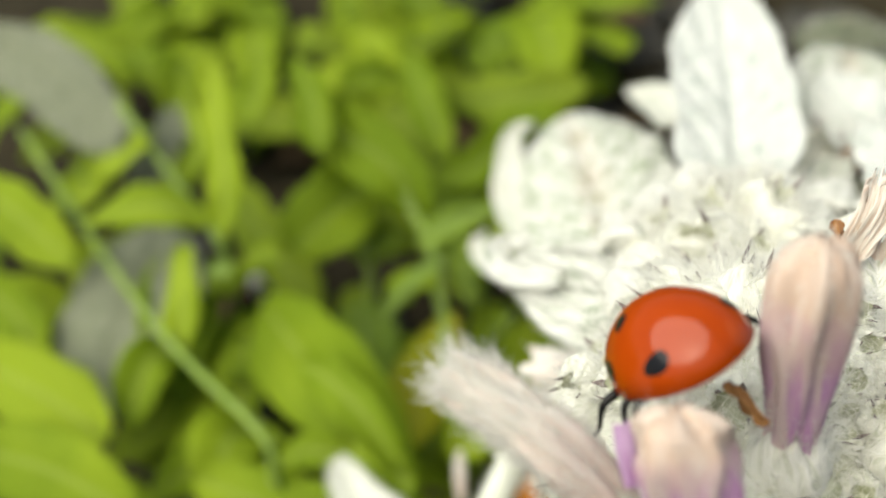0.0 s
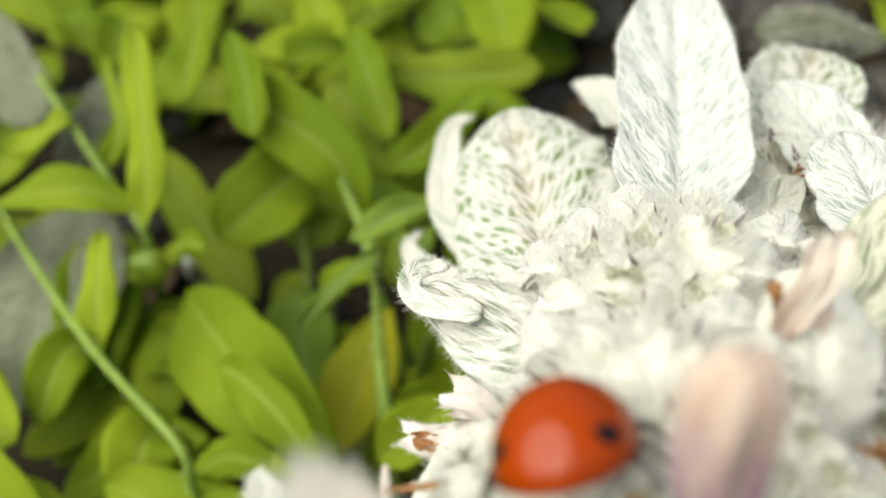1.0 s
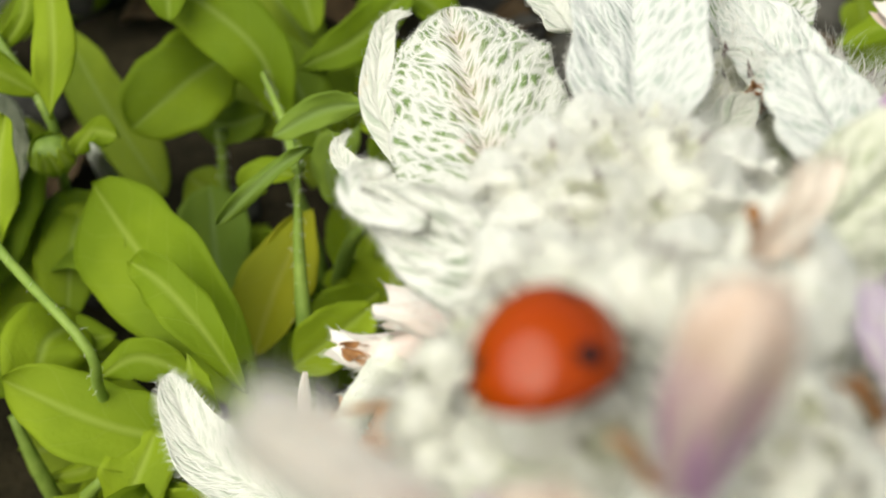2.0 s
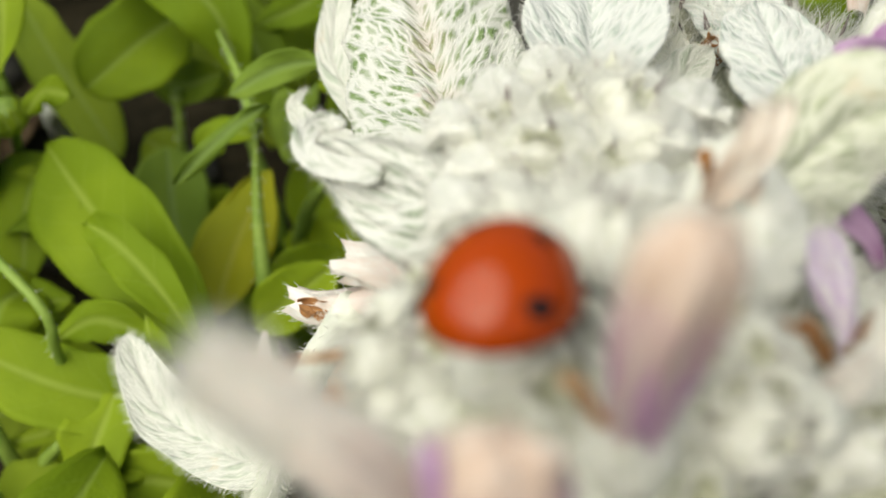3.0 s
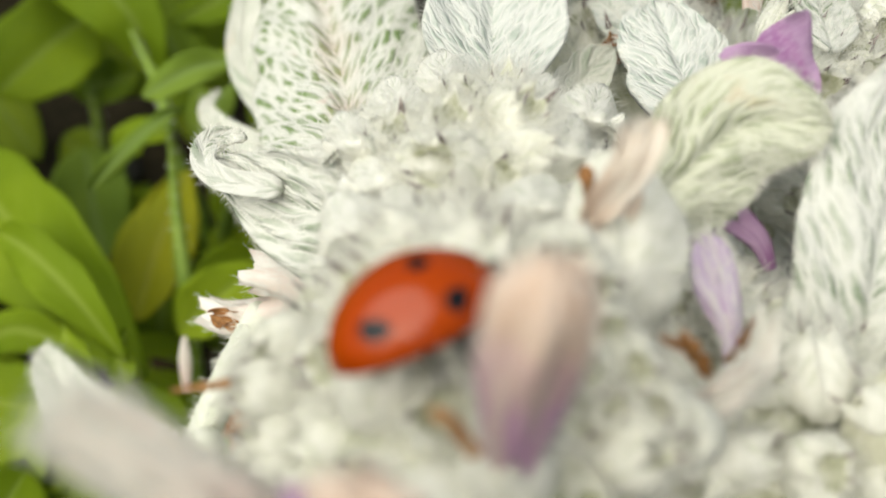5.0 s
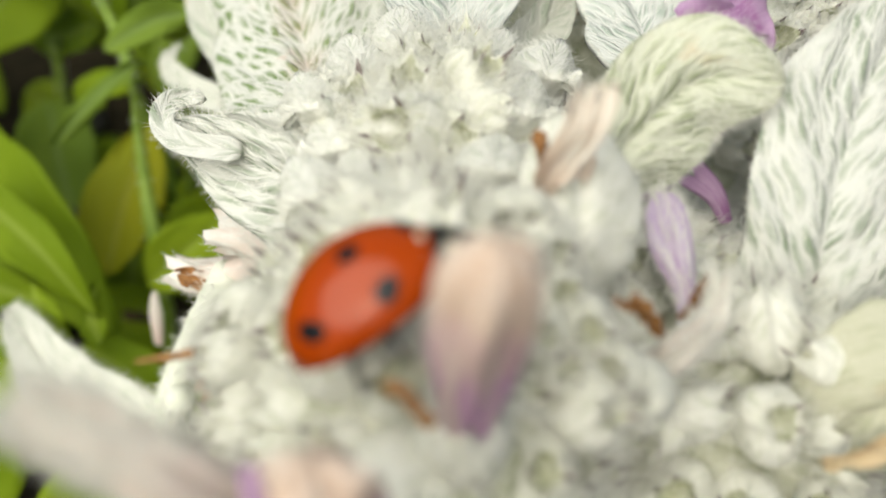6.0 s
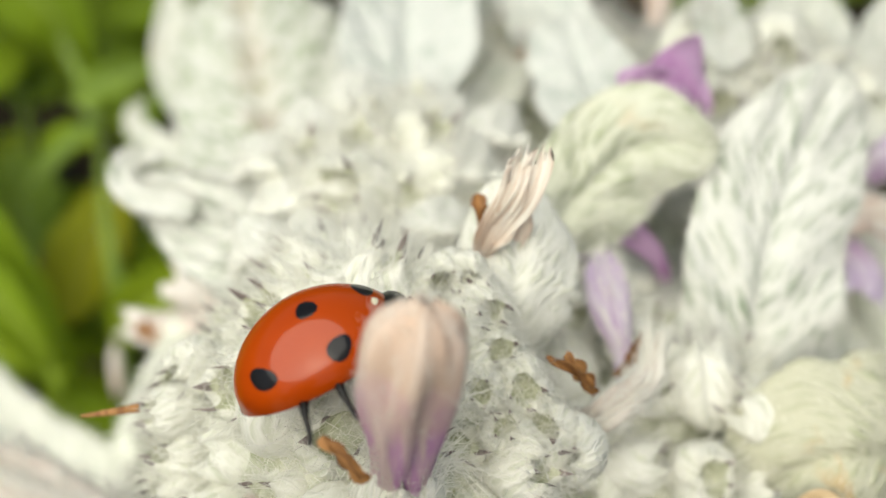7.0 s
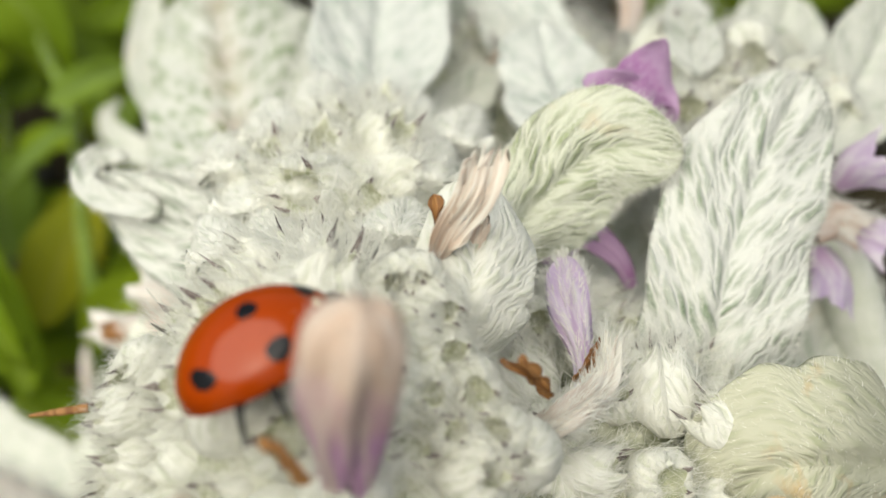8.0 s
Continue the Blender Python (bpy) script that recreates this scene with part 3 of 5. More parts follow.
    felted_leaf(head, [(24.5, 42.4, 53.1), (26.7, 47.4, 53.9), (29.2, 53.8, 54.2)], 3.4, WOOL_SMOOTH, peak=(0.4, 0.4), cup=0.1, vein=0.1, hair=800, seed=14)
    felted_leaf(head, [(24.2, 24.4, 50.1), (26.5, 28.9, 51.9), (28.2, 33.6, 53.8)], 2.6, WOOL_SMOOTH, peak=(0.4, 0.4), cup=0.1, vein=0.1, hair=800, seed=15)
    felted_leaf(head, [(25.4, 35.1, 60.3), (28.7, 40.8, 60.2), (33.9, 49.5, 59.5)], 2.6, WOOL_SMOOTH, cup=0.1, vein=0.08, hair=1200, seed=16)
    felted_leaf(head, [(18.3, 38.0, 63.0), (18.8, 41.7, 62.2), (19.6, 46.7, 60.9)], 1.5, WOOL, cup=0.1, hair=700, seed=17)
    felted_leaf(head, [(21.1, 44.6, 59.4), (24.6, 45.5, 58.1), (28.1, 45.3, 56.5)], 1.2, WOOL_SMOOTH, cup=-0.1, hair=400, seed=18)
    felted_leaf(head, [(-4.5, 30.8, 62.1), (-4.6, 30.9, 64.2), (-5.6, 34.3, 62.5)], 1.45, WOOL_WHITE, peak=(0.35, 0.35), cup=-0.5, vein=0.06, hair=700, nu=20, nv=14, hair_len=0.6, seed=19)
    felted_leaf(head, [(-2.7, 33.0, 61.6), (-2.7, 33.2, 63.8), (-3.2, 36.9, 62.3)], 1.75, WOOL_WHITE, peak=(0.35, 0.35), cup=-0.5, vein=0.06, hair=700, nu=20, nv=14, hair_len=0.6, seed=20)
    felted_leaf(head, [(-0.7, 34.9, 60.9), (-0.6, 35.3, 63.2), (-0.7, 39.2, 61.8)], 1.65, WOOL_WHITE, peak=(0.35, 0.35), cup=-0.5, vein=0.06, hair=700, nu=20, nv=14, hair_len=0.6, seed=21)
    felted_leaf(head, [(1.7, 34.7, 60.7), (1.8, 34.8, 62.9), (2.2, 38.5, 61.3)], 1.55, WOOL_WHITE, peak=(0.35, 0.35), cup=-0.5, vein=0.06, hair=700, nu=20, nv=14, hair_len=0.6, seed=22)
    felted_leaf(head, [(3.8, 33.7, 60.7), (3.8, 34.0, 63.0), (4.6, 37.8, 61.5)], 1.45, WOOL_WHITE, peak=(0.35, 0.35), cup=-0.5, vein=0.06, hair=700, nu=20, nv=14, hair_len=0.6, seed=23)
    felted_leaf(head, [(-3.3, 28.0, 62.8), (-3.4, 28.0, 64.9), (-4.4, 31.3, 63.1)], 1.75, WOOL_WHITE, peak=(0.35, 0.35), cup=-0.5, vein=0.06, hair=700, nu=20, nv=14, hair_len=0.6, seed=24)
    felted_leaf(head, [(-1.5, 28.5, 63.2), (-1.5, 28.6, 65.4), (-1.9, 32.1, 63.7)], 1.65, WOOL_WHITE, peak=(0.35, 0.35), cup=-0.5, vein=0.06, hair=700, nu=20, nv=14, hair_len=0.6, seed=25)
    felted_leaf(head, [(0.4, 29.3, 63.1), (0.4, 29.6, 65.3), (0.4, 33.2, 63.8)], 1.55, WOOL_WHITE, peak=(0.35, 0.35), cup=-0.5, vein=0.06, hair=700, nu=20, nv=14, hair_len=0.6, seed=26)
    felted_leaf(head, [(2.5, 29.5, 63.2), (2.5, 29.6, 65.3), (3.0, 33.0, 63.6)], 1.45, WOOL_WHITE, peak=(0.35, 0.35), cup=-0.5, vein=0.06, hair=700, nu=20, nv=14, hair_len=0.6, seed=27)
    felted_leaf(head, [(4.4, 29.3, 63.1), (4.5, 29.6, 65.3), (5.4, 33.1, 63.7)], 1.75, WOOL_WHITE, peak=(0.35, 0.35), cup=-0.5, vein=0.06, hair=700, nu=20, nv=14, hair_len=0.6, seed=28)
    felted_leaf(head, [(6.0, 32.9, 61.5), (6.1, 33.0, 63.6), (7.2, 36.6, 62.0)], 1.65, WOOL_WHITE, peak=(0.35, 0.35), cup=-0.5, vein=0.06, hair=700, nu=20, nv=14, hair_len=0.6, seed=29)
    felted_leaf(head, [(-3.9, 24.7, 63.9), (-4.1, 24.8, 66.1), (-5.4, 28.0, 64.3)], 1.55, WOOL_WHITE, peak=(0.35, 0.35), cup=-0.5, vein=0.06, hair=700, nu=20, nv=14, hair_len=0.6, seed=30)
    felted_leaf(head, [(-2.0, 24.4, 64.5), (-2.1, 24.7, 66.7), (-2.7, 28.0, 64.9)], 1.45, WOOL_WHITE, peak=(0.35, 0.35), cup=-0.5, vein=0.06, hair=700, nu=20, nv=14, hair_len=0.6, seed=31)
    felted_leaf(head, [(3.2, 25.1, 65.0), (3.2, 25.2, 67.1), (3.8, 28.4, 65.2)], 1.75, WOOL_WHITE, peak=(0.35, 0.35), cup=-0.5, vein=0.06, hair=700, nu=20, nv=14, hair_len=0.6, seed=32)
    felted_leaf(head, [(5.2, 19.8, 66.0), (5.7, 20.7, 68.7), (6.0, 22.9, 69.5), (6.0, 26.4, 69.2)], 2.4, CALYX, peak=(0.3, 0.35), cup=-0.55, vein=0.1, hair=900, hair_len=0.4, seed=33)
    felted_leaf(head, [(-15.8, 26.7, 36.7), (-20.2, 29.2, 34.3), (-25.4, 32.6, 32.6), (-29.6, 38.4, 33.2)], 2.3, WOOL_SMOOTH, peak=(0.5, 0.55), cup=0.35, vein=0.1, hair=4000, hair_len=0.6, lean=15, seed=34)

def spike_stems(head):
    felted_stem(head, [(-10.5, 30.7, 49.7), (-12.9, 30.3, 44.7), (-16.2, 28.2, 37.7), (-19.7, 29.6, 25.0)], [1.1, 1.0, 1.1], 0)
    felted_stem(head, [(-14.4, 26.9, 42.3), (-16.4, 26.1, 36.3), (-18.9, 24.7, 28.4)], [0.9, 1.1, 1.0], 1)
    felted_stem(head, [(26.7, 32.8, 56.0), (28.7, 28.9, 51.9), (33.3, 23.0, 43.7)], [1.3, 1.6, 1.7], 2)

def marigold_leaves(plants):
    marigold_leaf(plants[0], [(-24.8, 60.9, 25.0), (-26.0, 55.0, 22.3), (-27.8, 50.4, 19.1)], 3.0, YELLOWED, 0)
    marigold_leaf(plants[0], [(-16.7, 51.1, 25.1), (-19.1, 47.8, 25.5), (-22.8, 45.3, 23.7)], 2.6, GREEN, 1)
    marigold_leaf(plants[1], [(-78.5, 71.7, 39.5), (-67.6, 64.6, 38.6), (-60.8, 60.0, 35.4)], 3.0, GREEN, 2)
    marigold_leaf(plants[1], [(-76.7, 62.2, 34.2), (-68.1, 57.0, 33.2), (-63.3, 52.2, 29.9)], 2.6, GREEN, 3)
    marigold_leaf(plants[0], [(-24.9, 62.9, 28.2), (-27.7, 62.9, 28.4), (-30.2, 62.1, 26.8)], 1.6, GREEN_MID, 4)
    marigold_leaf(plants[1], [(-28.7, 40.6, 32.7), (-27.7, 38.3, 32.1), (-25.7, 36.7, 30.6)], 1.1, GREEN, 5)
    marigold_leaf(plants[0], [(-33.7, 78.9, 28.8), (-37.0, 73.5, 29.8), (-41.7, 67.6, 28.4)], 4.56, GREEN_MID, 6)
    marigold_leaf(plants[0], [(-26.9, 68.5, 28.3), (-28.8, 71.3, 35.1), (-34.6, 75.2, 37.8), (-41.2, 79.4, 38.0)], 3.42, GREEN_MID, 7)
    marigold_leaf(plants[0], [(-32.0, 96.1, 34.0), (-28.8, 87.7, 32.9), (-25.8, 80.3, 29.7)], 2.28, GREEN_MID, 8)
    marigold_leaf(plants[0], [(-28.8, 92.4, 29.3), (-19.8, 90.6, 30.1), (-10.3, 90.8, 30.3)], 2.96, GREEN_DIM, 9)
    marigold_leaf(plants[0], [(-26.8, 75.3, 29.7), (-21.0, 78.0, 31.5), (-16.2, 84.8, 32.9)], 2.17, GREEN_MID, 10)
    marigold_leaf(plants[2], [(-44.5, 60.7, 36.5), (-44.1, 65.8, 42.1), (-46.7, 77.2, 48.1)], 1.94, GREEN, 11)
    marigold_leaf(plants[2], [(-51.4, 68.3, 37.0), (-48.3, 70.4, 41.3), (-51.4, 77.4, 44.8)], 1.03, GREEN, 12)
    marigold_leaf(plants[2], [(-46.5, 89.6, 39.7), (-46.2, 83.3, 38.7), (-46.3, 78.4, 37.3)], 2.28, GREEN_MID, 13)
    marigold_leaf(plants[0], [(-40.7, 83.7, 42.4), (-37.4, 76.4, 41.4), (-36.1, 70.8, 38.9)], 2.05, GREEN_MID, 14)
    marigold_leaf(plants[2], [(-46.5, 63.7, 36.6), (-51.1, 63.8, 39.4), (-59.5, 63.0, 38.8)], 2.17, GREEN, 15)
    marigold_leaf(plants[2], [(-61.0, 69.4, 39.2), (-56.6, 69.9, 40.9), (-53.8, 71.4, 42.0)], 1.6, GREEN, 16)
    marigold_leaf(plants[1], [(-24.3, 39.9, 25.4), (-30.4, 45.9, 29.6), (-36.9, 52.6, 30.2), (-42.2, 58.9, 30.5)], 4.79, GREEN, 17)
    marigold_leaf(plants[1], [(-24.2, 38.8, 30.1), (-27.8, 42.2, 33.8), (-31.5, 45.5, 34.8), (-34.8, 48.0, 33.8)], 1.94, GREEN, 18)
    marigold_leaf(plants[0], [(-33.0, 56.8, 13.3), (-34.7, 62.3, 17.1), (-35.7, 67.7, 20.9)], 3.88, GREEN_BLUE, 19)
    marigold_leaf(plants[0], [(-23.4, 60.6, 26.2), (-25.9, 54.7, 23.4), (-27.5, 48.2, 20.3)], 3.42, YELLOWED, 20)
    marigold_leaf(plants[0], [(-17.1, 56.5, 19.9), (-20.2, 52.3, 20.4), (-24.0, 48.1, 18.9)], 3.19, GREEN, 21)
    marigold_leaf(plants[1], [(-46.7, 49.6, 32.2), (-46.8, 53.4, 36.2), (-47.1, 58.9, 38.7)], 1.82, GREEN, 22)
    marigold_leaf(plants[1], [(-44.6, 60.2, 26.0), (-50.2, 54.5, 23.3), (-58.9, 47.5, 19.8)], 3.31, GREEN, 23)
    marigold_leaf(plants[1], [(-38.7, 47.5, 23.9), (-44.8, 45.8, 24.0), (-52.2, 42.1, 21.5)], 2.85, GREEN, 24)
    marigold_leaf(plants[1], [(-26.9, 37.6, 23.8), (-35.6, 37.5, 26.4), (-44.6, 40.0, 28.2)], 3.31, GREEN, 25)
    marigold_leaf(plants[1], [(-55.5, 40.5, 25.8), (-51.6, 38.6, 25.9), (-48.0, 36.7, 24.5)], 2.28, GREEN, 26)
    marigold_leaf(plants[2], [(-43.6, 60.2, 32.8), (-41.5, 61.1, 34.8), (-39.2, 60.8, 34.6)], 1.25, GREEN, 27)
    marigold_leaf(plants[1], [(-37.7, 41.6, 26.6), (-34.1, 42.5, 28.6), (-29.8, 41.6, 28.0)], 1.71, GREEN, 28)
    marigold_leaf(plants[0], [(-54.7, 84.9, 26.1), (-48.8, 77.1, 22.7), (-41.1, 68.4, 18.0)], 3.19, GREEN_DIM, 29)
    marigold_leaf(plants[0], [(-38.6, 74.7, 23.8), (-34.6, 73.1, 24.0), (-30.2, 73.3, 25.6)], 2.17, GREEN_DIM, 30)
    marigold_leaf(plants[0], [(-21.8, 62.9, 24.4), (-22.3, 64.8, 27.8), (-19.4, 67.1, 30.8)], 1.82, GREEN_BLUE, 31)
    marigold_leaf(plants[0], [(-17.0, 60.4, 39.8), (-20.9, 60.7, 38.6), (-25.2, 59.6, 36.4)], 1.37, GREEN_BLUE, 32)
    marigold_leaf(plants[0], [(-21.2, 56.7, 38.5), (-24.6, 55.6, 36.4), (-29.3, 53.5, 32.2)], 0.8, GREEN_BLUE, 33)
    marigold_leaf(plants[1], [(-40.8, 34.1, 14.5), (-36.1, 36.5, 19.6), (-32.7, 39.7, 23.9)], 2.74, GREEN, 34)
    marigold_leaf(plants[1], [(-26.5, 31.8, 21.1), (-29.7, 32.9, 23.2), (-34.0, 32.7, 21.7)], 1.48, GREEN, 35)
    marigold_leaf(plants[1], [(-20.6, 35.1, 22.1), (-23.2, 36.8, 24.6), (-26.7, 38.6, 25.9)], 2.39, GREEN, 36)
    marigold_leaf(plants[1], [(-73.0, 52.1, 33.9), (-60.3, 46.1, 33.1), (-52.3, 42.2, 30.5)], 3.65, GREEN, 37)
    marigold_leaf(plants[1], [(-68.7, 41.4, 31.9), (-56.2, 38.0, 32.3), (-46.9, 34.6, 29.9)], 3.65, GREEN, 38)
    marigold_leaf(plants[1], [(-44.4, 37.1, 16.6), (-38.7, 37.4, 19.6), (-34.9, 39.5, 22.3)], 1.03, GREEN, 39)
    marigold_leaf(plants[1], [(-48.6, 51.0, 19.5), (-43.9, 48.9, 19.4), (-38.9, 47.6, 19.8)], 2.05, GREEN, 40)
    marigold_leaf(plants[1], [(-24.6, 41.5, 30.4), (-24.9, 39.3, 30.0), (-23.9, 36.9, 29.2)], 1.0, GREEN, 41)
    marigold_leaf(plants[0], [(-39.8, 65.8, 12.8), (-37.2, 70.0, 15.7), (-39.9, 72.2, 17.2)], 2.74, GREEN_DIM, 42)
    marigold_leaf(plants[1], [(-35.3, 30.1, 21.4), (-32.9, 33.6, 25.1), (-32.2, 37.8, 25.6)], 2.7, GREEN, 43)
    marigold_leaf(plants[1], [(-37.5, 31.3, 19.9), (-29.8, 31.9, 22.6), (-22.5, 30.8, 22.9)], 2.3, GREEN, 44)
    marigold_leaf(plants[1], [(-32.9, 39.7, 20.9), (-37.2, 41.4, 22.2), (-42.3, 42.1, 21.6)], 2.6, GREEN, 45)
    marigold_leaf(plants[1], [(-41.3, 45.5, 22.6), (-45.7, 47.0, 24.3), (-50.5, 46.4, 23.1)], 2.6, GREEN_MID, 46)
    marigold_stalk(plants[1], [(-72.8, 78.3, 39.1), (-57.2, 60.5, 34.9), (-45.7, 48.5, 34.4), (-36.3, 40.4, 33.4), (-36.5, 39.5, 27.6), (-37.0, 41.6, 14.0)], [0.4, 0.42, 0.42, 0.5], 0)
    marigold_stalk(plants[2], [(-57.9, 75.6, 43.5), (-50.9, 68.1, 38.3), (-45.7, 62.4, 34.3), (-49.0, 64.2, 21.9)], [0.5, 0.45, 0.5], 1)
    marigold_stalk(plants[0], [(-22.7, 58.3, 36.9), (-22.9, 53.5, 29.4), (-22.1, 46.1, 21.5), (-23.4, 41.7, 6.1)], [0.12, 0.7, 0.8], 2)
    marigold_stalk(plants[0], [(-29.1, 71.3, 33.7), (-26.1, 65.8, 32.6), (-23.3, 59.0, 33.3)], [0.12, 0.4, 0.6], 3)
    marigold_stalk(plants[0], [(-34.9, 72.2, 24.1), (-35.2, 70.7, 19.6), (-36.0, 68.4, 11.2)], [0.5, 0.5, 0.5], 4)

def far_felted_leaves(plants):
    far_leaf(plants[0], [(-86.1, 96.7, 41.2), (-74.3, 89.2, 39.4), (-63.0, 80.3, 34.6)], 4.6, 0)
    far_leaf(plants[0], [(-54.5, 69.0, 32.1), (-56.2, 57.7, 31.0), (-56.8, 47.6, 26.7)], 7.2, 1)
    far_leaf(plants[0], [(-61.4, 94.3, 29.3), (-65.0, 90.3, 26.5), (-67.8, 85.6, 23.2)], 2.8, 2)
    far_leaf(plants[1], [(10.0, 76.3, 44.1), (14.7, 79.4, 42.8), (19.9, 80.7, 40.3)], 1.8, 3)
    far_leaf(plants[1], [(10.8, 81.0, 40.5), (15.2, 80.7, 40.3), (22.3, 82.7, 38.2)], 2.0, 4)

def spike_petals(head):
    petal(head, "wilted_corolla", [(1.4, 13.4, 68.4), (1.6, 13.5, 72.2), (1.8, 13.6, 76.4), (2.2, 14.5, 79.0)], [0.95, 1.0, 1.32, 1.42], WILTED, "wilted beige-pink petal tube", flat=0.7, hair=700, hair_len=0.35, frill=0.08, seed=1, closed=True, crumple=0.3, n=40, sides=40)
    petal(head, "wilted_corolla", [(-4.2, 10.0, 70.7), (-5.9, 10.2, 73.6), (-7.7, 10.6, 75.4), (-9.6, 11.2, 76.9)], [0.65, 0.98, 0.95, 0.6], WILTED_PALE, "wilted beige-pink petal tube", flat=0.6, hair=2200, hair_len=0.9, frill=0.16, seed=2, crumple=0.4, n=40, sides=40)
    petal(head, "wilted_corolla", [(-2.4, 7.4, 71.7), (-2.3, 8.3, 73.7), (-2.4, 9.2, 75.7), (-2.4, 9.8, 76.8)], [1.0, 1.35, 1.45, 1.4], WILTED, "wilted beige-pink petal tube", flat=0.75, hair=260, hair_len=0.35, frill=0.06, seed=3, closed=True, crumple=0.4, n=40, sides=40)
    petal(head, "violet_lobe", [(-3.9, 9.0, 73.9), (-4.0, 9.6, 74.9), (-4.1, 10.1, 75.6)], [0.25, 0.36, 0.3], VIOLET, "violet petal lobe", flat=0.6, seed=4)
    petal(head, "lilac_corolla", [(10.6, 19.7, 63.5), (10.6, 21.4, 64.1), (10.3, 23.5, 64.2), (10.2, 25.6, 64.6)], [0.35, 0.5, 0.9, 0.75], LILAC, "pale lilac petal tube", flat=0.6, hair=1100, hair_len=0.6, frill=0.06, seed=5, closed=True, crumple=0.4, n=36, sides=36)
    petal(head, "dry_calyx", [(8.0, 17.5, 64.4), (9.4, 17.6, 65.9), (11.0, 19.1, 65.5), (11.5, 20.8, 66.0)], [0.4, 0.6, 0.55, 0.35], SILKY, "dry papery woolly cup", flat=0.7, hair=900, hair_len=0.8, open_angle=250, seed=6, crumple=0.5, frill=0.25, n=36, sides=36)
    petal(head, "violet_lobe", [(14.1, 27.0, 60.1), (13.4, 27.7, 61.3), (12.0, 28.3, 62.4)], [0.3, 0.5, 0.6], VIOLET, "violet petal lobe", flat=0.5, frill=0.6, open_angle=240, seed=11)
    petal(head, "lilac_lobe", [(9.9, 28.0, 60.8), (10.5, 28.0, 61.5), (11.1, 28.1, 62.3)], [0.3, 0.6, 0.5], LILAC, "lilac petal lobe", flat=0.4, frill=0.2, open_angle=200, seed=12)
    petal(head, "lilac_lobe", [(25.2, 33.0, 60.2), (25.9, 33.0, 61.5), (26.8, 32.7, 62.7)], [0.5, 1.1, 1.3], LILAC, "lilac petal lobe", flat=0.4, frill=0.25, open_angle=200, seed=13)
    petal(head, "lilac_lobe", [(26.1, 31.6, 59.2), (26.6, 30.4, 59.8), (27.4, 29.1, 60.2)], [0.5, 1.0, 1.2], LILAC, "lilac petal lobe", flat=0.4, frill=0.25, open_angle=200, seed=14)
    petal(head, "lilac_lobe", [(24.4, 30.4, 58.4), (24.5, 28.6, 58.5), (24.0, 26.8, 58.6)], [0.5, 1.0, 1.0], LILAC, "lilac petal lobe", flat=0.4, frill=0.25, open_angle=200, seed=15)
    petal(head, "dry_calyx", [(23.6, 30.4, 59.8), (24.8, 30.9, 60.1), (25.8, 30.1, 60.2)], [0.7, 1.0, 0.9], DRIED, "dry papery woolly cup", flat=0.6, frill=0.2, hair=300, seed=16)
    petal(head, "dry_calyx", [(-8.6, 30.8, 50.5), (-10.7, 31.4, 48.9), (-12.9, 32.2, 47.3), (-14.6, 33.1, 46.6)], [0.9, 1.0, 0.9, 0.8], WILTED_PALE, "dry papery woolly cup", flat=0.6, frill=0.25, hair=160, hair_len=0.5, open_angle=250, seed=18, crumple=0.3)
    petal(head, "rusty_scrap", [(-8.0, 17.7, 66.6), (-9.0, 17.6, 66.5), (-10.1, 17.5, 66.4)], [0.16, 0.13, 0.05], RUST, "rust-brown shrivelled scrap", frill=0.02, seed=21)
    petal(head, "dry_calyx", [(-7.0, 30.4, 52.9), (-9.0, 31.8, 51.8), (-11.1, 33.1, 50.7)], [1.0, 1.1, 1.0], WILTED_PALE, "dry papery woolly cup", flat=0.7, frill=0.3, hair=160, hair_len=0.5, crumple=0.3, seed=22)
    petal(head, "dry_calyx", [(16.2, 44.5, 59.4), (17.1, 48.2, 58.6), (16.7, 50.2, 58.6)], [0.5, 0.8, 0.9], DRIED, "dry papery woolly cup", flat=0.5, frill=0.3, open_angle=220, seed=23)

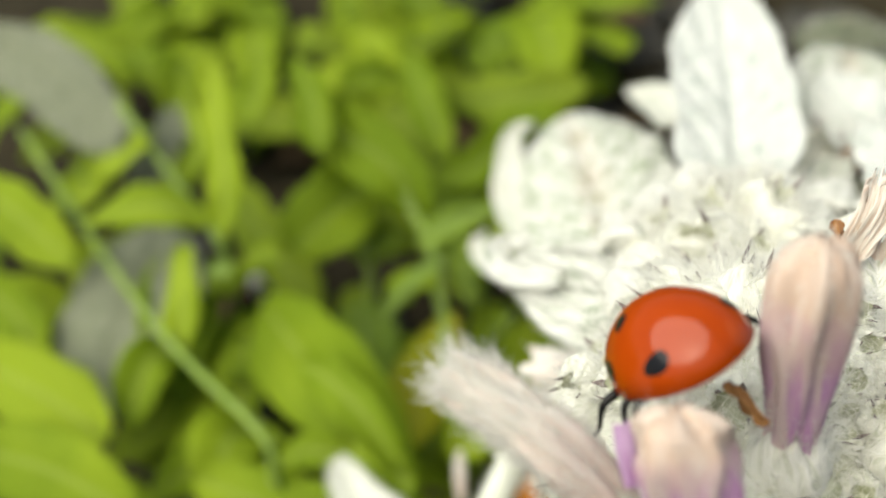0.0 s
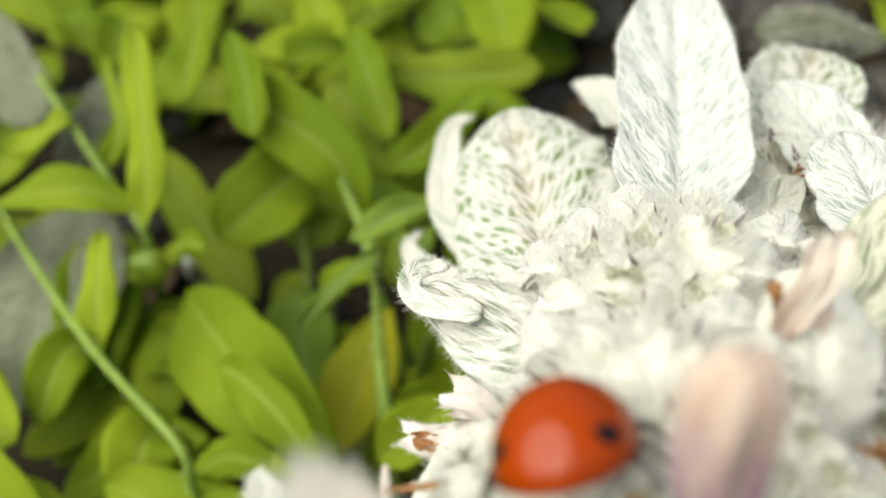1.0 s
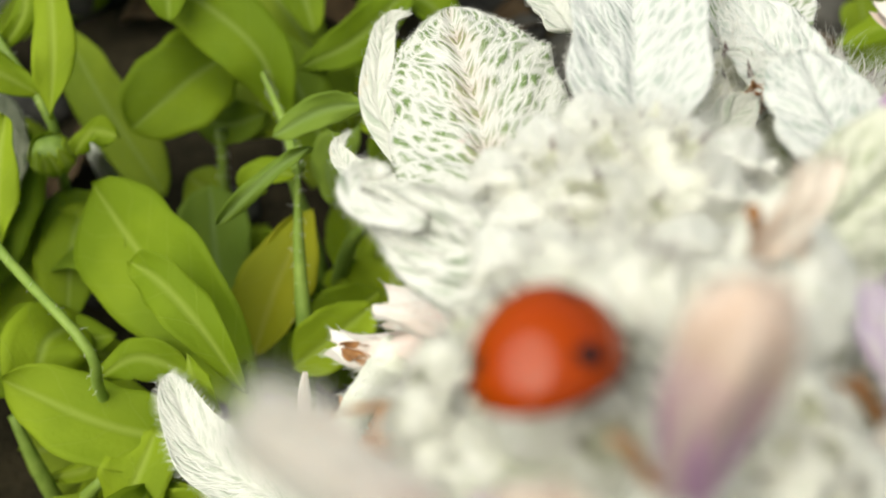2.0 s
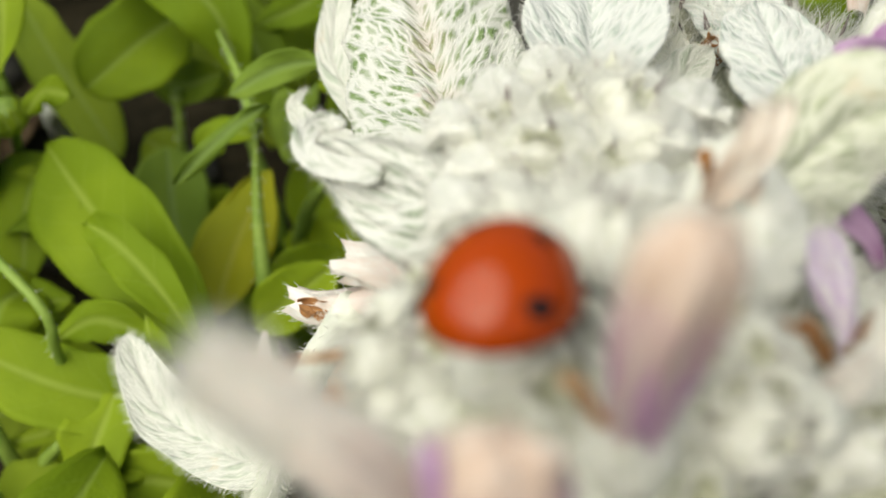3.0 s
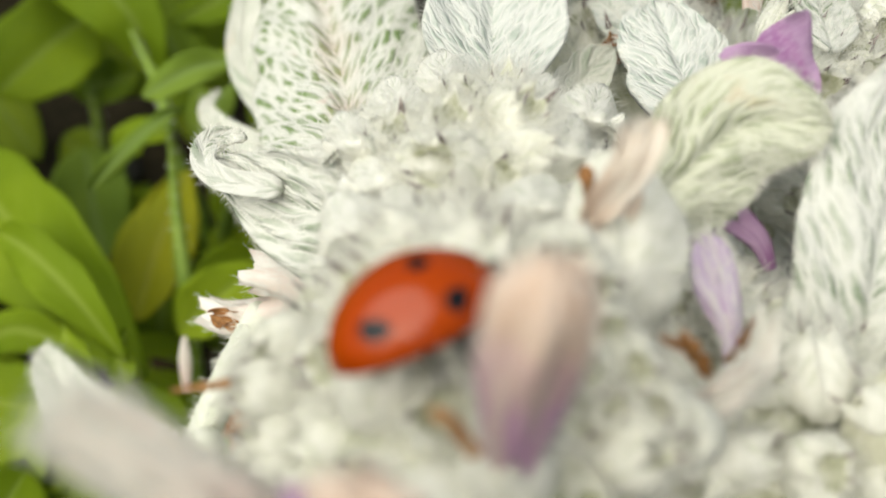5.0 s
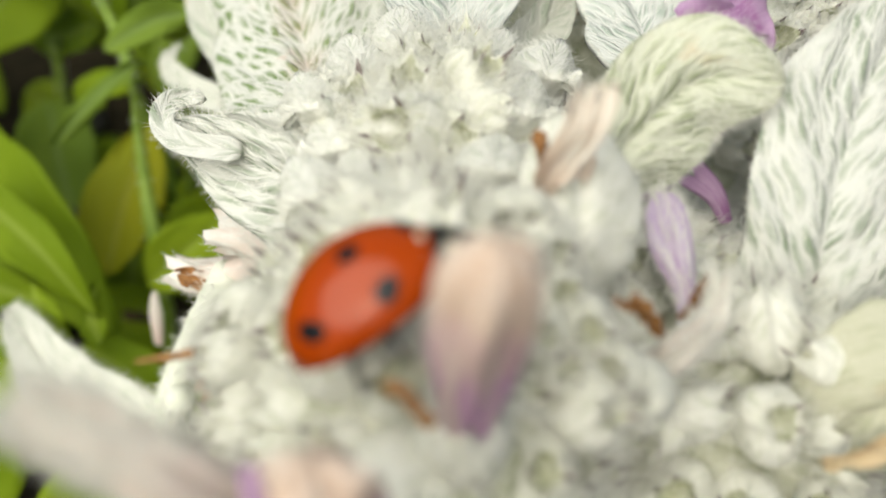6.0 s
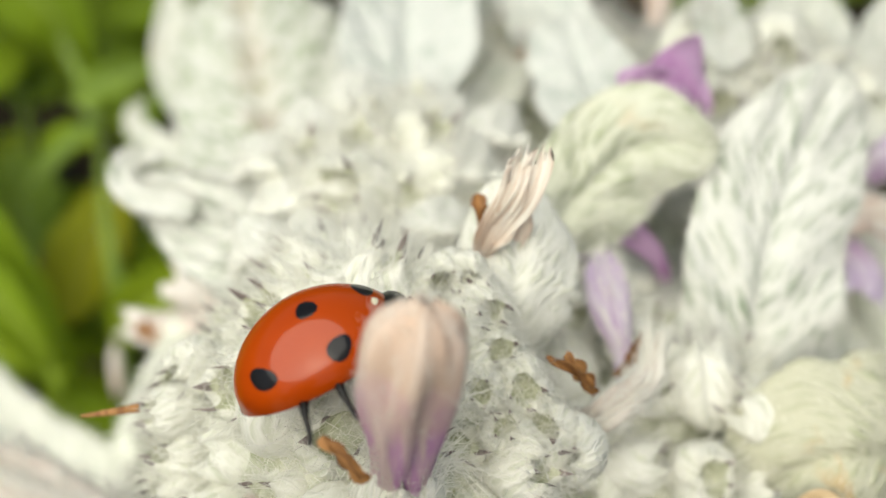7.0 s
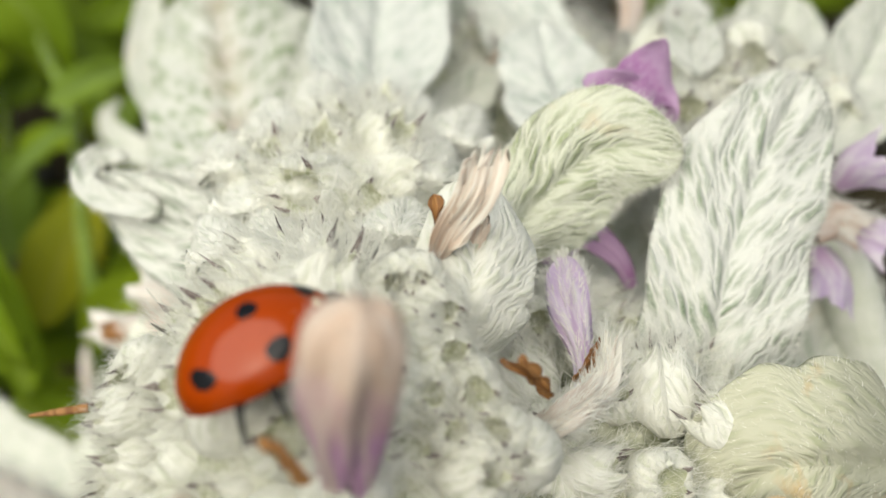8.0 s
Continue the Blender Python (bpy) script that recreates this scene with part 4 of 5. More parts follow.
def spike_shreds(head):
    shreds(head, "rusty_scrap", [(15.0, 14.4, 62.9), (16.5, 14.3, 64.6), (18.6, 14.2, 64.8)], 0.40, RUST_PALE, "rust-brown shrivelled scrap", 3, 0)
    shreds(head, "dried_corolla", [(4.4, 22.5, 68.6), (5.1, 22.9, 70.1), (5.9, 23.5, 71.6), (6.4, 24.6, 72.6)], 0.85, DRIED_STRIP, "dried papery cream petal with brown streaks", 4, 1)
    shreds(head, "rusty_scrap", [(4.8, 23.2, 69.1), (4.7, 23.9, 69.6), (4.5, 24.6, 70.1)], 0.28, RUST, "rust-brown shrivelled scrap", 3, 2)
    shreds(head, "rusty_scrap", [(8.6, 17.7, 67.2), (7.9, 18.0, 68.2), (7.1, 18.1, 69.3)], 0.29, RUST, "rust-brown shrivelled scrap", 3, 3)
    shreds(head, "rusty_scrap", [(0.5, 12.4, 72.4), (-0.1, 12.8, 73.0), (-0.7, 13.2, 73.7)], 0.22, RUST, "rust-brown shrivelled scrap", 3, 4)
    shreds(head, "rusty_scrap", [(-11.4, 31.6, 48.3), (-12.7, 31.7, 48.0), (-13.8, 32.5, 47.5)], 0.48, RUST, "rust-brown shrivelled scrap", 3, 5)
    shreds(head, "rusty_scrap", [(10.0, 45.6, 54.7), (9.6, 45.8, 55.5), (9.0, 45.7, 56.1)], 0.56, RUST, "rust-brown shrivelled scrap", 3, 6)
    shreds(head, "rusty_scrap", [(10.1, 19.7, 64.6), (10.7, 20.2, 65.3), (11.0, 20.8, 66.0)], 0.28, RUST, "rust-brown shrivelled scrap", 3, 7)
    shreds(head, "dried_corolla", [(5.2, 22.7, 68.0), (6.0, 23.0, 69.0), (6.5, 23.6, 69.7)], 0.50, DRIED_STRIP, "dried papery cream petal with brown streaks", 3, 8)

def spike_lobes(head):
    lobe(head, [(16.0, 33.7, 64.1), (15.3, 34.5, 65.4), (14.1, 35.8, 66.6)], 1.25, 0, VIOLET, "pale violet frilled petal lobe")
    lobe(head, [(16.2, 34.3, 64.5), (14.1, 34.5, 65.4), (11.8, 34.2, 65.8)], 0.8, 1, VIOLET, "pale violet frilled petal lobe")


# ---- ground ----
def ground_height(x, y):
    d = math.hypot(x, y - 60)
    near = 11 + 2.6 * noise.noise(Vector((x * 0.05, y * 0.05, 3))) + 1.2 * noise.noise(Vector((x * 0.16, y * 0.16, 9)))
    return near if d < 400 else near * 400 / d


def build_ground():
    """One sheet of soil, fine under the plants and coarse towards the horizon."""
    steps = np.concatenate([np.linspace(0, 170, 48), 170 * (1.32 ** np.arange(1, 36))])
    ax = np.concatenate([-steps[:0:-1], steps])
    n = len(ax)
    verts = [(x, y + 60, ground_height(x, y + 60)) for x in ax for y in ax]
    ids = np.arange(n * n).reshape(n, n)
    q = np.stack([ids[:-1, :-1], ids[1:, :-1], ids[1:, 1:], ids[:-1, 1:]], -1).reshape(-1, 4)
    ob = part("ground", make_mesh("ground", verts, q), [SOIL], None)
    tagged(ob, "dark damp garden soil between the plants", "soil", kind="structure")


def build_pebbles():
    rng = np.random.default_rng(4)
    kinds = []
    for k in range(4):
        me = lump("pebble", (0, 0, 0), (3.4, 2.7, 1.9), k, 0.25, 8, 12)
        me.transform(Matrix.Scale(MM, 4))
        me.materials.append(PEBBLE)
        kinds.append(me)
    for k in range(90):
        if k < 45:
            x, y = rng.uniform(-14, 26), rng.uniform(78, 132)
        else:
            x, y = rng.uniform(-95, 60), rng.uniform(35, 150)
        s = rng.uniform(0.7, 1.9)
        ob = tagged(new("pebble", kinds[k % 4]), "smooth grey pebble half sunk in the soil", "pebble", "pebbles on the soil")
        ob.location = Vector((x, y, ground_height(x, y) + 0.7 * s)) * MM
        ob.rotation_euler = (rng.uniform(-0.3, 0.3), rng.uniform(-0.3, 0.3), rng.uniform(0, 6.28))
        ob.scale = (s, s * rng.uniform(0.8, 1.1), s)


# ---- marigolds ----
def marigold_leaf(plant, ctrl, half, mat, seed, **more):
    opts = dict(peak=(0.85, 0.62), cup=0.12, wave=0.6, thick=0.22, nu=26, nv=12, seed=seed, blunt=0.07, lean=(seed * 37 % 31) - 15)
    opts.update(more)
    label = {"marigold_leaf_yellowed": "yellowing leaf with brown flecks", "marigold_leaf_dull": "dull blue-green leaf"}.get(mat.name, "")
    grown("leaf", sheet("leaf", ctrl, half, **opts), mat, plant, label)


def marigold_stalk(plant, ctrl, radii, seed):
    grown("stalk", tube("stalk", ctrl, radii, 22, 10, seed, 0.02, 120, 0.5), STALK, plant)


def marigold_bud(plant, at, size, seed):
    """Closed bud: a green ball wrapped in pointed scales, with dry petal ends on top."""
    rng = np.random.default_rng(seed)
    bud = part("bud", lump("bud", at, (size, size, size * 0.9), seed, 0.1), [STALK], plant, "closed green flower bud")
    for k in range(11):
        a = k * 2.4
        d = np.array([math.cos(a), math.sin(a), 0])
        c = [np.array(at) + d * size * 0.75 + np.array([0, 0, -size * 0.7]), np.array(at) + d * size * 1.12,
             np.array(at) + d * size * (0.62 + 0.2 * rng.random()) + np.array([0, 0, size * 0.95])]
        grown("bud_scale", sheet("bud_scale", c, size * 0.36, d, cup=-0.2, nu=8, nv=5, thick=0.1, seed=k), GREEN, bud)


def marigold_bloom(plant, at):
    rng = np.random.default_rng(8)
    bloom = part("bloom", lump("bloom", at, (1.6, 1.6, 1.1), 5, 0.15), [ORANGE], plant, "orange-yellow flower half open")
    for k in range(16):
        a = k * 2.4
        r = 1.2 + 0.1 * k
        d = np.array([math.cos(a), math.sin(a), 0])
        c = [np.array(at) + d * 0.6, np.array(at) + d * r * 0.8 + np.array([0, 0, 1.1]), np.array(at) + d * r * 1.5 + np.array([0, 0, 1.3 + rng.random()])]
        grown("ray_petal", sheet("ray_petal", c, 0.55, (0, 0, 1), cup=0.3, nu=8, nv=5, thick=0.1, seed=k), ORANGE, bloom)


def under_leaves(plants):
    """Lower rosette leaves that fill the space beneath the tall ones."""
    rng = np.random.default_rng(12)
    for k in range(270):
        x, y = rng.uniform(-100, 0), rng.uniform(16, 145)
        if -9 < x and y > 74:
            continue
        if k % 4 == 0:
            x, y = rng.uniform(32, 85), rng.uniform(85, 175)
        z = 14 + rng.uniform(0, 17) * (1 if y < 110 else 0.65)
        if -38 < x < -13 and 38 < y < 68:
            z = 13
        a = rng.uniform(0, 6.28)
        ln = rng.uniform(9, 19)
        d = np.array([math.cos(a), math.sin(a), 0])
        c = [np.array([x, y, z - 4]) - d * ln * 0.5, np.array([x, y, z]), np.array([x, y, z - rng.uniform(-4, 4)]) + d * ln * 0.5]
        # Most get the darker greens, which carry painted shade.
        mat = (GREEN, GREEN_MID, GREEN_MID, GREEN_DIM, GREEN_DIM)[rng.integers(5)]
        marigold_leaf(plants[k % 3], c, rng.uniform(2.4, 4.2), mat, k + 50, normal=(0.2, -0.3, 1), nu=14, nv=8)


def build_marigolds():
    spots = ((-24, 62, 10), (-42, 34, 10), (-58, 70, 10))
    label = "pot marigold with bright green spoon-shaped leaves and %s"
    ends = ("a straight ribbed stalk", "a slanting stalk", "a hairy bud")
    plants = [thing("marigold_plant", p, label % e, "garden plant", "marigolds behind the flower spike") for p, e in zip(spots, ends)]
    marigold_leaves(plants)
    marigold_bud(plants[2], (-45.4, 60.1, 32.7), 1.9, 2)
    marigold_bud(plants[0], (-20.1, 63.8, 35.3), 1.7, 3)
    marigold_bloom(plants[1], (-14.0, 33.1, 33.0))
    grown("dry_floret", hood("dry_floret", [(-19.9, 37.4, 28.4), (-19.8, 38.8, 30.6), (-19.6, 39.6, 32.4)], [0.35, 0.5, 0.2], seed=3), WILTED_PALE, plants[1], "withered pinkish floret")
    for plant, foot in zip(plants, spots):
        for k in range(3):
            a = 2.1 * k
            top = np.array(foot) + np.array([6 * math.cos(a), 6 * math.sin(a), 14])
            grown("stalk", tube("stalk", [np.array(foot) + np.array([0, 0, -1.5]), (np.array(foot) + top) / 2 + np.array([0, 0, 2]), top], [0.9, 0.7, 0.4], 10, 8, k), STALK, plant)
    under_leaves(plants)


# ---- lamb's-ear ----
def felted_leaf(head, ctrl, half, mat, **more):
    opts = dict(nu=60, nv=34, thick=0.5, hair_len=0.4, hair_w=0.012, blunt=0.12)
    opts.update(more)
    opts["hair"] = int(opts["hair"] * 1.0)
    grown("leaf", sheet("leaf", ctrl, half, **opts), mat, head)


def felted_stem(head, ctrl, radii, seed):
    grown("stem", tube("stem", ctrl, radii, 22, 14, seed, 0.03, 900, 0.7), STEM_PALE, head, "thick white woolly stem")


def petal(head, name, ctrl, radii, mat, label, **more):
    grown(name, hood(name, ctrl, radii, **more), mat, head, label)


def shreds(head, name, ctrl, half, mat, label, count, seed):
    """A shrivelled flower: a few thin twisted strips that share a foot."""
    rng = np.random.default_rng(seed)
    if mat is DRIED_STRIP:
        for k in range(count):
            c = np.array(ctrl[0]) + (np.array(ctrl, float) - np.array(ctrl[0])) * (1.0, 0.86, 0.55, 0.94)[k % 4] + np.array([(k - (count - 1) / 2) * half * 0.34, 0, 0.12 * k]) * np.linspace(0.25, 1, len(ctrl))[:, None] + rng.normal(size=(len(ctrl), 3)) * 0.07
            grown(name, sheet(name, c, half * rng.uniform(0.5, 0.62), (rng.normal() * 0.3, -0.5, 0.8), peak=(0.45, 0.1), cup=rng.uniform(0.2, 0.6), wave=0.16, nu=22, nv=16, thick=0.04, notch=1.3 * half,
                              seed=seed * 7 + k), mat, head, label)
        return
    for k in range(count):
        c = np.array(ctrl, float) + rng.normal(size=(len(ctrl), 3)) * half * 0.45 * np.linspace(0.2, 1, len(ctrl))[:, None]
        grown(name, sheet(name, c, half * rng.uniform(0.55, 0.95), rng.normal(size=3) * 0.6 + np.array([0, -0.5, 0.8]), peak=(0.4, 0.35), cup=rng.uniform(0.3, 0.9),
                          lean=rng.uniform(-50, 50), wave=half * 0.8, nu=20, nv=10, thick=0.05, seed=seed * 7 + k), mat, head, label)


def lobe(head, ctrl, half, seed, mat, label):
    """A thin frilled petal lobe, broadest at its free edge."""
    grown("petal_lobe", sheet("petal_lobe", ctrl, half, peak=(0.8, 0.1), cup=0.3, wave=0.5, nu=20, nv=14, thick=0.08, seed=seed), mat, head, label)


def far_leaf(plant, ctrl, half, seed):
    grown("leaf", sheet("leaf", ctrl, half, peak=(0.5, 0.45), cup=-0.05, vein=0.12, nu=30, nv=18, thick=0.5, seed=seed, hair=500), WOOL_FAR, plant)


def calyx_mesh(seed):
    """A puffed felted cup with low lobes that end in five dry dark spines, its mouth at the origin, opening along +z; and the silky wool round it."""
    rng = np.random.default_rng(seed)
    sides = 40
    ang = np.linspace(0, 2 * np.pi, sides, endpoint=False)
    at = 2 * np.pi * (np.arange(5) + rng.uniform(-0.14, 0.14, 5)) / 5
    tall, flare = rng.uniform(0.45, 0.95, 5), rng.uniform(-0.25, 0.3, 5)
    tooth, out, spine = np.zeros(sides), np.zeros(sides), np.zeros(sides)
    for k in range(5):
        spine[int(round(at[k] / (2 * np.pi) * sides)) % sides] = rng.uniform(0.25, 0.7) if rng.random() < 0.8 else 0.1
        off = np.abs((ang - at[k] + np.pi) % (2 * np.pi) - np.pi) / (np.pi / 5)
        t = np.clip(1 - off, 0, 1) ** 1.5
        tooth += tall[k] * t
        out += flare[k] * t
    swell = 1 + 0.12 * np.sin(2 * ang + seed) + 0.07 * np.sin(3 * ang + 2 * seed)
    outer = [(-3.2, 0.5, 0), (-2.4, 1.2, 0), (-1.6, 1.55, 0), (-0.9, 1.62, 0), (-0.4, 1.55, 0.05), (-0.1, 1.36, 0.25), (0.12, 1.12, 0.6), (0.17, 0.92, 0.9), (0.15, 0.80, 1.0), (0.16, 0.77, 1.0)]
    inner = [(0.06, 0.72, 0.8), (-0.1, 0.68, 0.4), (-0.4, 0.64, 0.1), (-0.7, 0.52, 0), (-0.75, 0.30, 0), (-0.7, 0.1, 0)]
    verts, uvs = [], []
    for i, (z, r, k) in enumerate(outer + inner):
        for j, a in enumerate(ang):
            d = np.array([math.cos(a), math.sin(a), 0])
            n = noise.noise(Vector((d[0] * 1.6, d[1] * 1.6, z * 1.3 + seed * 7)))
            if i == len(outer) - 1:  # the ring of the dry spines
                z, r = 0.16 + spine[j], 0.77 - 0.25 * spine[j] * math.sin(3 * a + seed)
            p = d * (r * swell[j] + out[j] * k * k + 0.18 * n * (1 - k)) + np.array([0, 0, z + tooth[j] * k + 0.1 * n])
            verts.append(p)
            uvs.append((p[2] + 3.4, (a - np.pi) * 1.2))
    rows = len(outer) + len(inner)
    ids = np.arange(rows * sides).reshape(rows, sides)
    nx = np.roll(ids, -1, axis=1)
    faces = np.stack([ids[:-1], nx[:-1], nx[1:], ids[1:]], -1).reshape(-1, 4).tolist() + [ids[0, ::-1].tolist(), ids[-1].tolist()]
    hollow = len(outer) * sides
    tips = {int(ids[len(outer) - 1, j]) for j in range(sides) if spine[j] > 0.2}
    slots = [2 if tips & set(f) else (1 if hollow <= min(f) else 0) for f in faces]
    body = np.array(verts)
    me = make_mesh("calyx", verts, faces, uvs, slots)
    n = 560
    row = np.concatenate([rng.integers(1, 9, n - 110), rng.integers(11, 15, 110)])
    roots = body[row * sides + rng.integers(0, sides, n)]
    side = unit(roots * np.array([1, 1, 0]))
    wild = np.where(rng.random((n, 1)) < 0.3, 0.8, 0.2)
    way = unit(np.cross(side, [0, 0, 1]) * rng.normal(size=(n, 1)) * 0.5 + np.array([0, 0, 1.0]) + side * rng.uniform(-0.1, 0.5, (n, 1)) + rng.normal(size=(n, 3)) * wild)
    hv, hf = ribbons(rng, roots, way, 1.45, 0.015, 0.8)
    wool = make_mesh("fuzz", hv, hf)
    for m, mat in ((me, CALYX), (wool, HAIR)):
        m.transform(Matrix.Scale(MM, 4))
        m.materials.append(mat)
    me.materials.append(CALYX_INSIDE)
    me.materials.append(TOOTH)
    return me, wool


HEADS = (  # centre, radii, tilt about x in degrees, spacing
    ((0.1, 17.0, 58.0), (7.8, 11.5, 13.2), -8, 2.6),
    ((1.2, 29.0, 54.5), (7.6, 10.5, 11.6), -16, 2.9),
    ((12.5, 19.0, 51.5), (10.0, 11.0, 13.0), -6, 2.5),
    ((-7.2, 31.0, 48.4), (3.2, 4.2, 4.0), 0, 2.8),
    ((10.0, 46.0, 44.0), (14.0, 11.0, 11.0), -15, 5.2),
)


def build_heads(spike):
    rng = np.random.default_rng(21)
    kinds = [calyx_mesh(k) for k in range(6)]
    foot = base_of(spike)
    for h, (c, rad, tilt, gap) in enumerate(HEADS):
        turn = np.array(Euler((radians(tilt), 0, 0)).to_matrix())
        core = lump("woolly_core", (0, 0, 0), np.array(rad) - (2.6 if h == 2 else 1.7), h + 2, 0.08, 70, 110, 0.6)
        core.transform(Matrix.Translation(c) @ Euler((radians(tilt), 0, 0)).to_matrix().to_4x4())
        part("woolly_core", core, [CORE], spike, "matted white wool under the cups, with painted olive shade")
        vs = np.array([v.co for v in core.vertices]) / MM + foot
        k = rng.integers(0, len(vs), 4000)
        out = unit(vs[k] - np.array(c))
        roots = vs[k] + rng.normal(size=(4000, 3)) * 0.7
        hv, hf = ribbons(rng, roots, unit(out + rng.normal(size=(4000, 3)) * 0.5), 2.0, 0.014, 1.0)
        tagged(part("wool_fuzz", make_mesh("wool_fuzz", hv, hf), [HAIR], spike, "tangled white wool hairs"), kind="stuff")
        kept = []
        for _ in range(9000):
            d = unit(rng.normal(size=3))
            if d[2] < -0.35:
                continue
            p = turn @ (d * np.array(rad))
            if any(np.linalg.norm(p - k) < gap for k in kept):
                continue
            w = p + np.array(c)
            if any(k < h and np.sum(((np.array(Euler((radians(HEADS[k][2]), 0, 0)).to_matrix()).T @ (w - np.array(HEADS[k][0]))) / (np.array(HEADS[k][1]) - 1.5)) ** 2) < 1 for k in range(h)):
                continue
            kept.append(p)
            nrm = unit(turn @ (d / np.array(rad)))
            way = unit(nrm + np.array([0, -0.05, 0.25]) + rng.normal(size=3) * (0.6 if h == 2 else 0.4))
            q = Vector(way).to_track_quat("Z", "Y").to_matrix().to_4x4()
            me, wool = kinds[rng.integers(6)]
            ob = new("calyx", me)
            ob.parent = spike
            tuft = tagged(new("fuzz", wool), kind="stuff")
            tuft.parent = ob
            sink = rng.uniform(0.3, 1.5)
            ob.matrix_basis = (Matrix.Translation(Vector((w - foot - nrm * sink) * MM)) @ q @ Matrix.Rotation(rng.uniform(0, 6.28), 4, "Z")
                               @ Matrix.Scale(rng.uniform(0.75, 1.2) * (1, 1.2, 0.85, 1, 1.7)[h], 4))
    front_cups(spike, kinds, rng)
    tuft_cups(spike, kinds, rng)
    far_cups(spike, kinds, rng)
    petal_cups(spike, kinds)


def front_cups(spike, kinds, rng):
    """Dry cups with dark teeth that crowd in front of the large cup."""
    foot = base_of(spike)
    for k, at in enumerate(CUP_SPOTS):
        size = (0.8, 0.6, 0.7)[k % 3]
        me, wool = kinds[rng.integers(6)]
        ob = new("calyx", me)
        ob.parent = spike
        tagged(new("fuzz", wool), kind="stuff").parent = ob
        q = Vector(unit(np.array([0.1, -0.65, 0.75]) + rng.normal(size=3) * 0.35)).to_track_quat("Z", "Y").to_matrix().to_4x4()
        ob.matrix_basis = Matrix.Translation(Vector((np.array(at) - foot) * MM)) @ q @ Matrix.Scale(size, 4)


def tuft_cups(spike, kinds, rng):
    """Dry cups that stand out sideways round the rust-brown scrap."""
    foot = base_of(spike)
    for at, size in (((-7.4, 17.6, 66.4), 0.62), ((-6.7, 18.9, 66.4), 0.75), ((-7.0, 16.6, 65.3), 0.8), ((-7.6, 18.4, 65.0), 0.7), ((-7.2, 15.4, 64.2), 0.85)):
        me, wool = kinds[rng.integers(6)]
        ob = new("calyx", me)
        ob.parent = spike
        tagged(new("fuzz", wool), kind="stuff").parent = ob
        q = Vector(unit(np.array([-0.85, -0.1, 0.45]) + rng.normal(size=3) * 0.2)).to_track_quat("Z", "Y").to_matrix().to_4x4()
        ob.matrix_basis = Matrix.Translation(Vector((np.array(at) - foot) * MM)) @ q @ Matrix.Scale(size, 4)


def far_cups(spike, kinds, rng):
    """Woolly cups crowded between the upper leaves."""
    foot = base_of(spike)
    for at, size in (((17.7, 36.4, 62.0), 1.0), ((19.7, 39.0, 61.5), 1.2), ((20.6, 37.6, 61.8), 0.9), ((22.0, 40.5, 61.5), 1.1), ((17.9, 42.2, 61.2), 1.2), ((20.2, 43.6, 59.9), 1.2), ((26.8, 37.9, 59.9), 1.0), ((25.7, 40.3, 60.3), 1.0)):
        me, wool = kinds[rng.integers(6)]
        ob = new("calyx", me)
        ob.parent = spike
        tagged(new("fuzz", wool), kind="stuff").parent = ob
        q = Vector(unit(np.array([0.1, -0.35, 0.9]) + rng.normal(size=3) * 0.3)).to_track_quat("Z", "Y").to_matrix().to_4x4()
        ob.matrix_basis = Matrix.Translation(Vector((np.array(at) - foot) * MM)) @ q @ Matrix.Scale(size, 4)


def petal_cups(spike, kinds):
    """Long woolly cups from which the wilted flowers stand out."""
    foot = base_of(spike)
    for k, (at, way, size, tall) in enumerate((((1.5, 13.45, 69.9), (0.05, 0.05, 1.0), 0.9, 1.4), ((-4.3, 10.0, 70.9), (-0.55, 0.1, 0.8), 0.62, 2.0), ((-2.4, 7.5, 72.0), (0.02, 0.35, 0.93), 0.85, 2.4))):
        me, wool = kinds[k]
        ob = new("calyx", me)
        ob.parent = spike
        tagged(new("fuzz", wool), kind="stuff").parent = ob
        q = Vector(unit(way)).to_track_quat("Z", "Y").to_matrix().to_4x4()
        ob.matrix_basis = Matrix.Translation(Vector((np.array(at) - foot) * MM)) @ q @ Matrix.Diagonal((size, size, size * tall, 1))


def build_lambs_ear():
    spike = thing("lambs_ear_spike", (6, 32, 12), "white woolly flower spike with felted leaves and fading lilac flowers", "flower")
    build_heads(spike)
    spike_leaves(spike)
    spike_stems(spike)
    spike_petals(spike)
    spike_lobes(spike)
    spike_shreds(spike)
    grown("stem", tube("stem", [(6, 32, 10), (5, 31, 28), (2, 27, 48)], [2.2, 2.0, 1.8], 16, 14, 3, 0.03, 900, 0.7), STEM_PALE, spike, "thick white woolly stem")
    label = "grey-green felted leaves %s"
    far = [thing("lambs_ear_plant", (-52, 78, 12), label % "low among the marigolds", "garden plant"), thing("lambs_ear_plant", (26, 84, 12), label % "behind the flower spike", "garden plant")]
    far_felted_leaves(far)
    for plant in far:
        x, y, z = base_of(plant)
        grown("stem", tube("stem", [(x, y, z - 3), (x + 1, y - 2, z + 4), (x + 3, y - 4, z + 7)], [1.4, 1.2, 0.8], 10, 10, 2), STEM_PALE, plant)


# ---- ladybird; it faces +x, z is up, its feet are at z = 0 ----
BUG_A, BUG_B, BUG_H, BUG_LIFT, BUG_ROUND = 3.03, 2.39, 2.45, 0.45, 1.88


